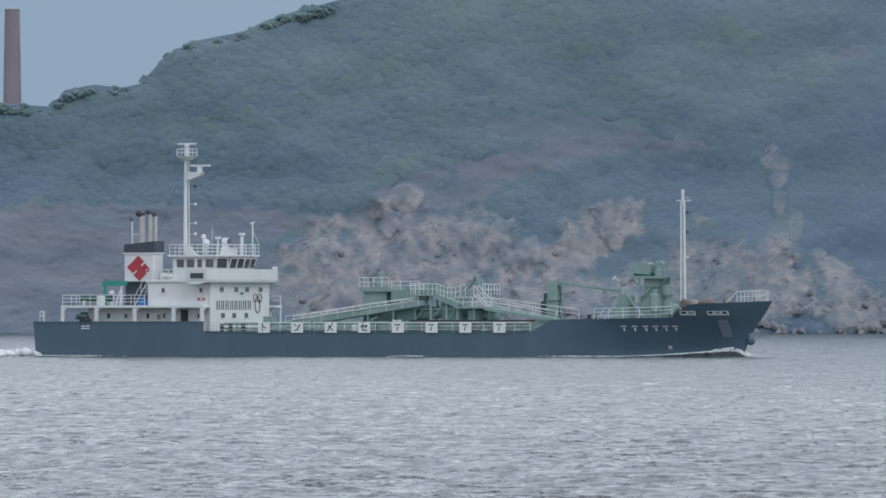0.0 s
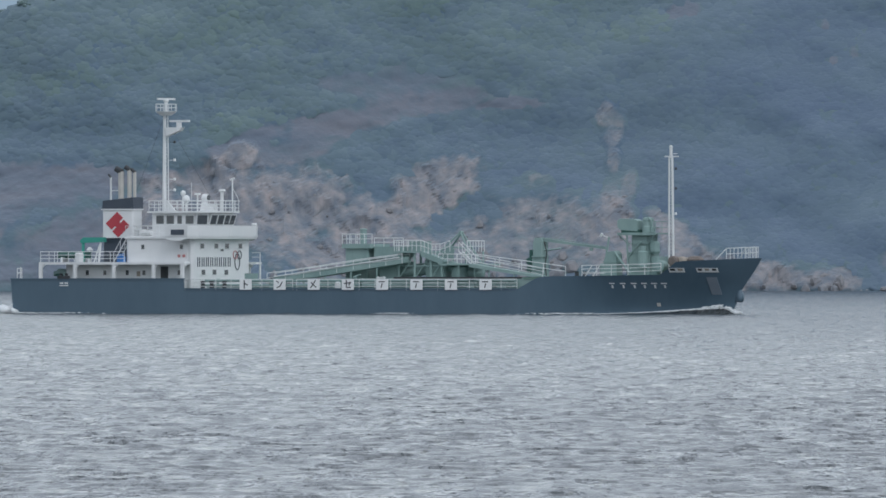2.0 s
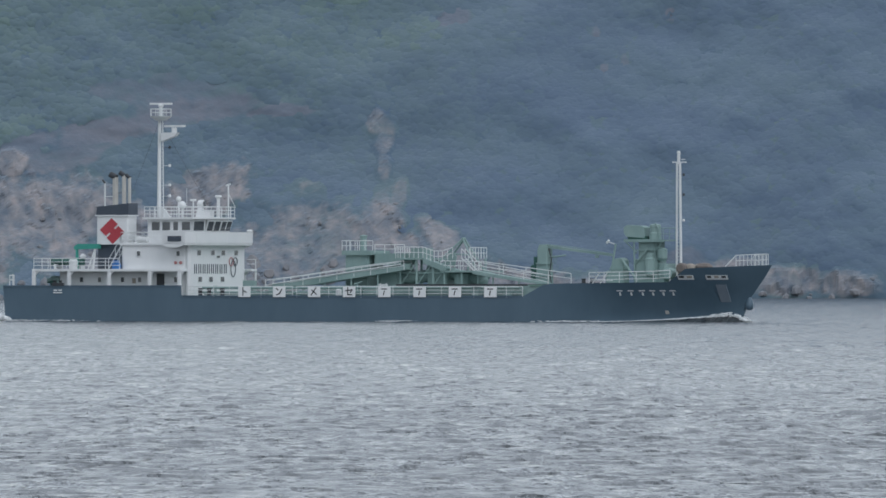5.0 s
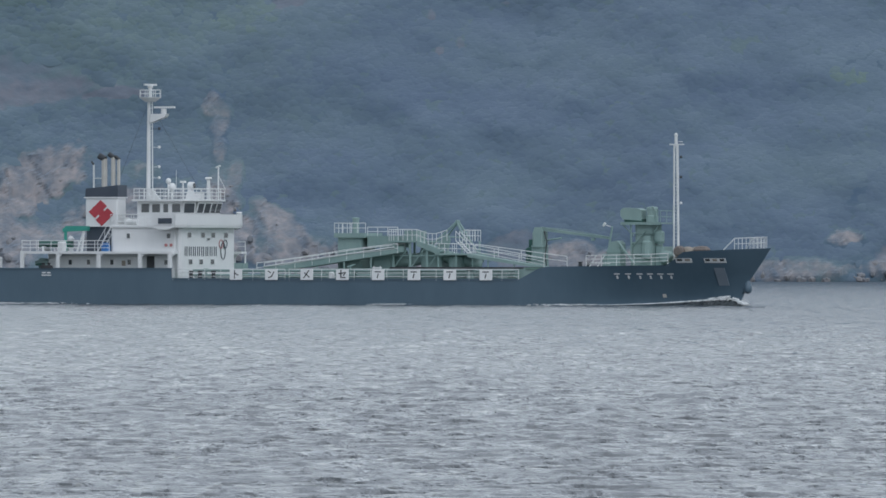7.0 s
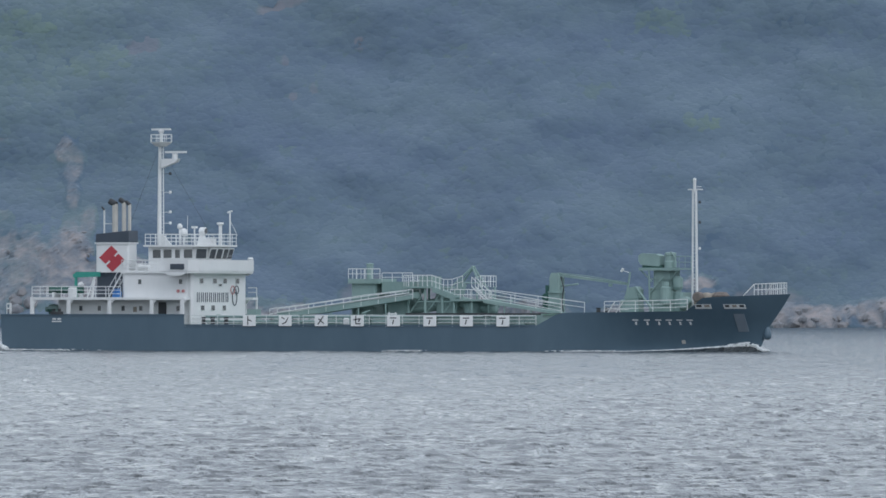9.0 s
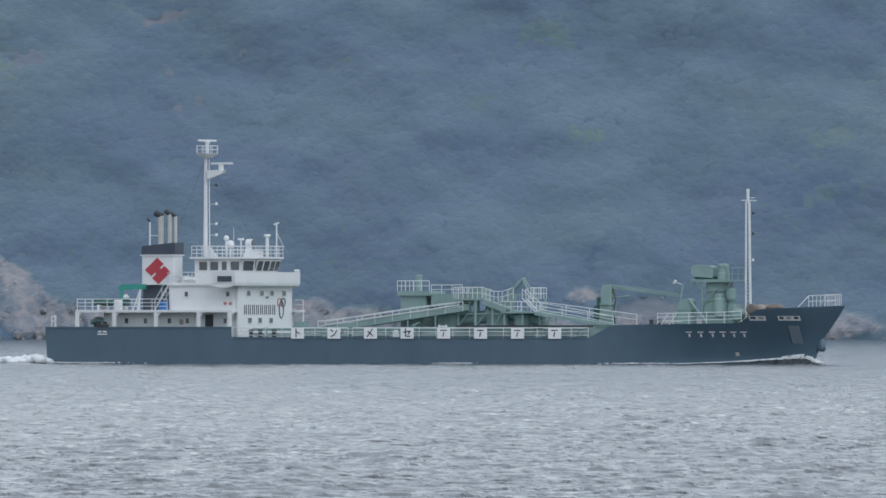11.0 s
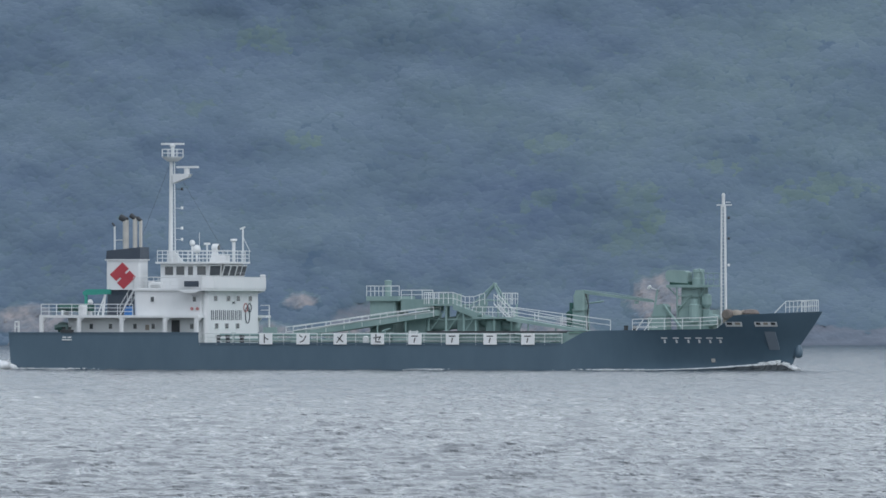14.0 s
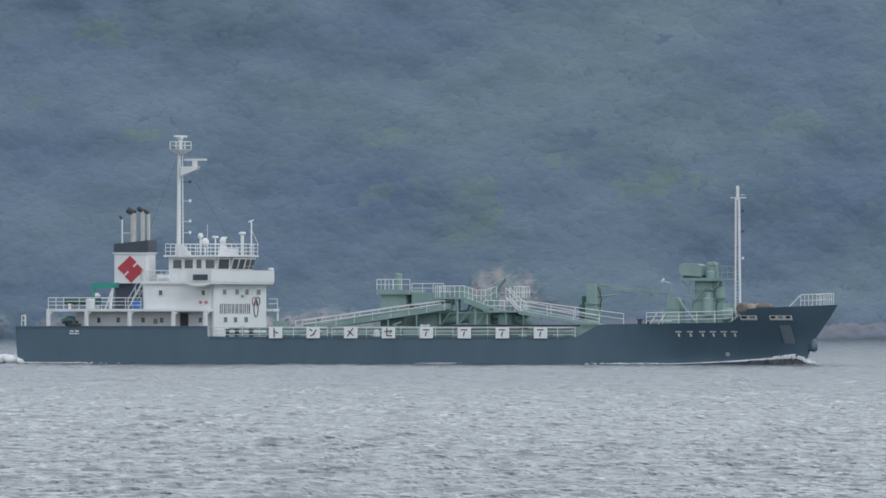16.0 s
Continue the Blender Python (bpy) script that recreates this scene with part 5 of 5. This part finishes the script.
part("forecastle_bulkhead", Shape().slab([(15.1, 2.1), (17.2, 2.1), (17.2, 3.2), (15.3, 3.2)], -5.7, 5.7), M_GREEN, ship)

# deck crane
crane = part("deck_crane", Shape().prism([(13.4, -0.6), (14.6, -0.6), (14.6, 0.6), (13.4, 0.6)], 2.1, 5.0, 0.85).box(13.5, 14.55, -0.55, 0.55, 5.0, 6.2, 0.15).slab([(13.55, 6.2), (14.5, 6.2), (14.3, 6.65), (13.7, 6.65)], -0.45, 0.45), M_GREEN, ship, "grey-green deck crane with a lowered boom")
for z, r in ((4.95, 0.75), (3.9, 0.72)):
    part("crane_collar", Shape().lathe((14.0, 0, z), [(r, 0), (r, 0.14)], 12), M_GREEN, crane)
part("boom", Shape().add([(14.3, -0.25, 6.35), (14.3, 0.25, 6.35), (14.3, 0.25, 6.62), (14.3, -0.25, 6.62), (20.6, -0.12, 5.62), (20.6, 0.12, 5.62), (20.6, 0.12, 5.8), (20.6, -0.12, 5.8)],
     [(0, 1, 2, 3), (4, 5, 6, 7), (0, 1, 5, 4), (1, 2, 6, 5), (2, 3, 7, 6), (3, 0, 4, 7)]), M_GREEN, crane)
part("boom_ram", Shape().tube((14.4, -0.3, 5.5), (16.2, -0.3, 5.72), 0.07, 8), M_GREEN, crane, "green hydraulic ram")
part("boom_edge", Shape().sweep([(14.3, -0.28, 6.66), (17.0, -0.24, 6.4), (20.6, -0.14, 5.83)], 0.03), M_GREEN, crane)
part("crane_winch", Shape().lathe((13.2, -0.2, 4.6), [(0.3, -0.4), (0.34, -0.3), (0.34, 0.3), (0.3, 0.4)], 10, axis=1).box(12.9, 13.4, -0.5, 0.5, 3.3, 4.3, 0.06), M_DARKGREEN, crane)
part("crane_hose", Shape().sweep([(14.6, -0.4, 6.3), (14.9, -0.45, 5.4), (14.75, -0.5, 4.2), (14.9, -0.5, 3.3)], 0.05), M_DARK, crane)
part("crane_cabin", Shape().box(13.1, 13.5, -0.4, 0.4, 3.4, 5.6, 0.08), M_DARKGREEN, crane)
part("hook_block", Shape().box(18.9, 19.2, -0.12, 0.12, 5.5, 5.75, 0.04), M_GREEN, crane)

# ---- forecastle ----
fore_tower = Shape().box(23.1, 25.3, -1.0, 1.0, 3.2, 5.3, 0.2).box(23.4, 25.2, -0.9, 0.9, 5.3, 6.92, 0.2)
fore_tower = part("fore_tower", fore_tower, M_GREEN, ship, "grey-green conveyor transfer tower on the forecastle")
for z, w in ((4.2, 0.06), (5.3, 0.1), (6.1, 0.05)):
    part("tower_band", Shape().box(23.1 - w, 25.3 + w, -1.0 - w, 1.0 + w, z, z + 0.09, 0.2), M_GREEN, fore_tower)
part("tower_duct", Shape().lathe((24.8, -1.3, 3.9), [(0.2, 0), (0.42, 0.2), (0.42, 1.5), (0.3, 1.6), (0.3, 2.0)], 12), M_GREEN, fore_tower)
part("tower_duct", Shape().lathe((25.6, -0.6, 5.2), [(0.3, 0), (0.45, 0.25), (0.45, 1.0), (0.25, 1.15)], 12), M_GREEN, fore_tower)
part("tower_step", Shape().box(25.3, 26.2, -1.0, 1.0, 3.2, 5.0, 0.2), M_GREEN, fore_tower)
part("side_drum", Shape().lathe((26.45, -1.0, 4.15), [(0.3, -0.5), (0.5, -0.42), (0.5, 0.42), (0.3, 0.5)], 12, axis=1), M_GREEN, fore_tower)
part("tower_shelf", Shape().box(22.3, 26.1, -1.3, 1.3, 6.92, 7.04, 0.05).box(22.3, 26.1, -1.34, -1.28, 6.84, 7.08), M_GREEN, fore_tower)
part("tower_strut", Shape().tube((22.4, -1.2, 6.9), (23.4, -1.0, 5.9), 0.06).tube((23.2, -1.2, 6.9), (23.2, -1.0, 3.2), 0.08).tube((25.9, -1.2, 6.9), (25.3, -1.0, 6.2), 0.06).tube((23.2, -1.1, 4.9), (24.5, -1.1, 6.3), 0.06), M_GREEN, fore_tower)
part("drive_housing", Shape().slab([(22.15, 7.3), (23.85, 7.2), (23.85, 8.1), (23.5, 8.25), (22.2, 8.3), (21.9, 8.1), (21.9, 7.6)], -0.55, 0.55), M_GREEN, fore_tower)
part("drive_box", Shape().box(22.2, 23.9, -0.45, 0.45, 7.04, 7.34, 0.05), M_DARKGREEN, fore_tower)
part("tower_turret", Shape().lathe((24.65, 0, 7.04), [(0.52, 0), (0.52, 0.55), (0.45, 0.62), (0.45, 1.05), (0.5, 1.1), (0.48, 1.3), (0.2, 1.36)], 14), M_GREEN, fore_tower)
part("turret_pipe", Shape().sweep([(24.3, -0.3, 8.2), (24.9, -0.4, 8.4), (25.2, -0.4, 8.0), (25.2, -0.4, 7.04)], 0.06), M_GREEN, fore_tower)
railing([(21.9, 1.2, 7.04), (26.0, 1.2, 7.04), (26.0, -1.2, 7.04)], ship, 1.0, 1.4, 2, M_GREEN)
hopper = part("feed_hopper", Shape().slab([(21.2, 3.2), (22.5, 3.2), (22.45, 5.25), (22.2, 5.5), (21.6, 5.4), (21.25, 4.7)], -1.8, -0.7).lathe((21.0, -1.5, 3.2), [(0.3, 0), (0.3, 1.1), (0.15, 1.2)], 10), M_GREEN, ship, "green feed hopper")
part("hopper_strut", Shape().tube((22.35, -1.9, 5.4), (23.9, -1.9, 3.5), 0.1, 6), M_GREEN, hopper)
part("hopper_band", Shape().box(21.15, 22.55, -1.85, -0.65, 4.5, 4.6), M_GREEN, hopper)
part("lamp_pole", Shape().tube((21.0, -1.5, 3.2), (21.6, -1.5, 6.7), 0.09, 6), M_GREEN, hopper)
part("floodlight", Shape().tube((20.75, -1.5, 6.75), (20.95, -1.5, 7.0), 0.11, 8).tube((20.9, -1.5, 6.85), (21.6, -1.5, 6.65), 0.035, 5), M_RAIL, hopper)
fore_rail = railing([(21.2, -5.75, 3.3), (24.0, -5.6, 3.35), (27.0, -5.1, 3.42), (28.4, -4.75, 3.5)], ship, 0.92, 1.5, 3)
railing([(21.2, 5.6, 3.3), (24.0, 5.4, 3.35), (28.0, 4.6, 3.5)], ship, 0.92, 1.5, 3)
part("rail_gate", Shape().tube((21.5, -5.7, 3.3), (22.1, -5.6, 4.2), 0.05).tube((22.2, -5.6, 3.3), (22.8, -5.5, 4.2), 0.05).tube((21.2, -5.65, 3.5), (23.4, -5.65, 3.55), 0.03), M_RAIL, fore_rail)
for x in (20.2, 21.0):
    part("bitt", Shape().lathe((x, -4.8, 3.2), [(0.2, 0), (0.17, 0.4), (0.23, 0.5)], 8), M_DARK, ship)
fore_mast = part("foremast", Shape().tube((26.68, 0, 3.2), (26.72, 0, 13.7), 0.085, 8).tube((27.12, 0, 3.2), (27.0, 0, 13.7), 0.115, 8).tube((26.88, 0, 13.5), (26.88, 0, 14.4), 0.14, 8), M_RAIL, ship, "white twin-pole foremast with a ladder")
for i in range(28):
    at(part("rung", rung, M_RAIL, fore_mast), 26.88, 0, 5.3 + i * 0.3)
part("yard", Shape().box(26.3, 27.6, -0.1, 0.1, 13.62, 13.72).tube((27.1, 0, 13.9), (27.5, 0, 13.9), 0.03), M_RAIL, fore_mast)
part("masthead_lamp", Shape().lathe((26.88, 0, 14.35), [(0.13, 0), (0.17, 0.12), (0.1, 0.3)], 8), M_RAIL, fore_mast)
for z in (8.6, 12.5, 10.8):
    part("navigation_lamp", Shape().lathe((27.35, 0, z), [(0.1, 0), (0.12, 0.1), (0.08, 0.22)], 8), M_RAIL if z < 9 else M_DARK, fore_mast)
part("windlass", Shape().lathe((28.4, 0, 4.45), [(0.3, -1.2), (0.55, -1.1), (0.55, -0.5), (0.35, -0.4), (0.35, 0.6), (0.55, 0.7), (0.5, 1.2)], 12, axis=1).box(27.4, 29.0, -1.4, 1.4, 3.2, 4.35, 0.1), M_TAN, ship, "windlass under a tan canvas cover", True)
part("chain_drum", Shape().lathe((27.85, -1.3, 4.6), [(0.3, -0.4), (0.45, -0.3), (0.45, 0.3), (0.3, 0.4)], 12, axis=1), M_RUST, ship)
part("rope_pile", Shape().lathe((29.6, -0.6, 4.5), [(0.7, 0), (0.75, 0.25), (0.5, 0.5), (0.1, 0.55)], 10).box(29.0, 30.6, -1.0, 0.2, 3.2, 4.55), M_RUST, ship)
bow_rail = railing([(33.2, -1.75, 4.74), (34.3, -1.0, 4.8), (35.3, -0.2, 4.86)], ship, 0.95, 0.35, 2)
railing([(33.2, 1.75, 4.74), (34.3, 1.0, 4.8), (35.3, 0.2, 4.86)], ship, 0.95, 0.35, 2)
for s in (-1, 1):
    part("rail_brace", Shape().tube((32.4, s * 2.2, 4.72), (33.2, s * 1.75, 5.68), 0.04), M_RAIL, bow_rail)


# ---- waves thrown up by the ship ----
def bow_wave():
    """A swell thrown off the stem with a foaming crest against the hull."""
    rng = np.random.default_rng(8)
    ob = new("bow_wave")
    for side in (-1, 1):
        n = 60
        v, f = [], []
        for i in range(n):
            u = i / (n - 1)
            x = 33.4 - 12.7 * u
            base = hull_y(min(x, 32.0), 0.2) if x < 32.2 else 0.1
            h = 0.62 * math.sin(math.pi * min(0.5, u * 4.8 + 0.02)) if u < 0.1 else 0.62 * max(0, 1 - (u - 0.1) / 0.9) ** 1.9
            h = max(0.02, h * rng.uniform(0.9, 1.1))
            w = 0.7 + 2.6 * u
            for k, (o, z) in enumerate(((-0.4, h * 0.9), (0.15, h), (0.45 * w, h * 0.8), (w, h * 0.25), (1.7 * w, -0.05))):
                v.append((x - 0.25 * o, side * (base + o), z))
        for i in range(n - 1):
            for k in range(4):
                a = i * 5 + k
                f.append((a, a + 1, a + 6, a + 5))
        part("swell", Shape().add(v, f), M_WATER, ob, smooth=True)
        m = 1500
        u = rng.uniform(0, 1, m) ** 1.5
        x = 33.4 - 12.5 * u
        base = np.array([hull_y(min(a, 32.0), 0.2) if a < 32.2 else 0.15 for a in x])
        h = 0.62 * np.clip(1 - (u - 0.1) / 0.9, 0, 1) ** 1.9 * np.clip(u * 9 + 0.15, 0, 1)
        up = np.where(u < 0.22, rng.uniform(0.7, 1.35, m), rng.uniform(0.85, 1.12, m))
        cc = np.stack([x, side * (base + rng.uniform(-0.05, 0.3, m)), h * up], -1)
        ss = rng.uniform(0.03, 0.09, (m, 1)) * np.array([3.2, 1.2, 0.7])
        foam = lumps("foam", cc, ss, M_FOAM, rng, 0.3, True)
        foam.parent = ob
    return tagged(ob, "white foaming bow wave curling along the hull", "wave")


def stern_wake():
    rng = np.random.default_rng(9)
    m = 3600
    u = rng.uniform(0, 1, m) ** 1.9
    x = -36.0 - 60 * u
    y = rng.normal(0, 1, m) * (2.6 + 3 * u)
    z = 0.75 * np.exp(-u * 7) * rng.uniform(0.1, 1.25, m) + 0.03
    cc = np.stack([x, y, z * 0.4], -1)
    ss = rng.uniform(0.12, 0.45, (m, 1)) * np.array([2.4, 1.2, 0.3])
    ss[:, 2] += z * 0.5
    return tagged(lumps("stern_wake", cc, ss, M_FOAM, rng, 0.3, True), "churned white wake behind the stern", "wake", kind="stuff")


def side_foam():
    rng = np.random.default_rng(10)
    m = 600
    x = np.concatenate([rng.normal(c, w, 150) for c, w in ((-34.5, 0.8), (-31, 1.8), (2.5, 0.9), (19.5, 1.6))])
    y = -6.02 - rng.uniform(0, 0.5, m)
    z = rng.uniform(-0.03, 0.1, m)
    ss = rng.uniform(0.015, 0.055, (m, 1)) * np.array([3.5, 1.2, 0.7])
    return tagged(lumps("side_foam", np.stack([x, y, z], -1), ss, M_FOAM, rng, 0.3, True), "thin broken foam along the waterline", "foam", kind="stuff")


WAVES = [bow_wave(), stern_wake(), side_foam()]


def motions():
    rows = [(t, ship_pose(t)) for t in range(17)]
    for thing in [ship] + WAVES:
        walk(thing, rows)
    # the masthead scanner turns once in 2.57 s
    walk(SCANNER, [(t / 4, pose(-23.73, 0, 19.03, 0, 0, 28.7 - 140.3 * (t / 4 - 1.02))) for t in range(65)])
    walk(water, [(t, pose(-0.3 * t, -0.3 * t, 0)) for t in range(0, 17, 4)])


motions()
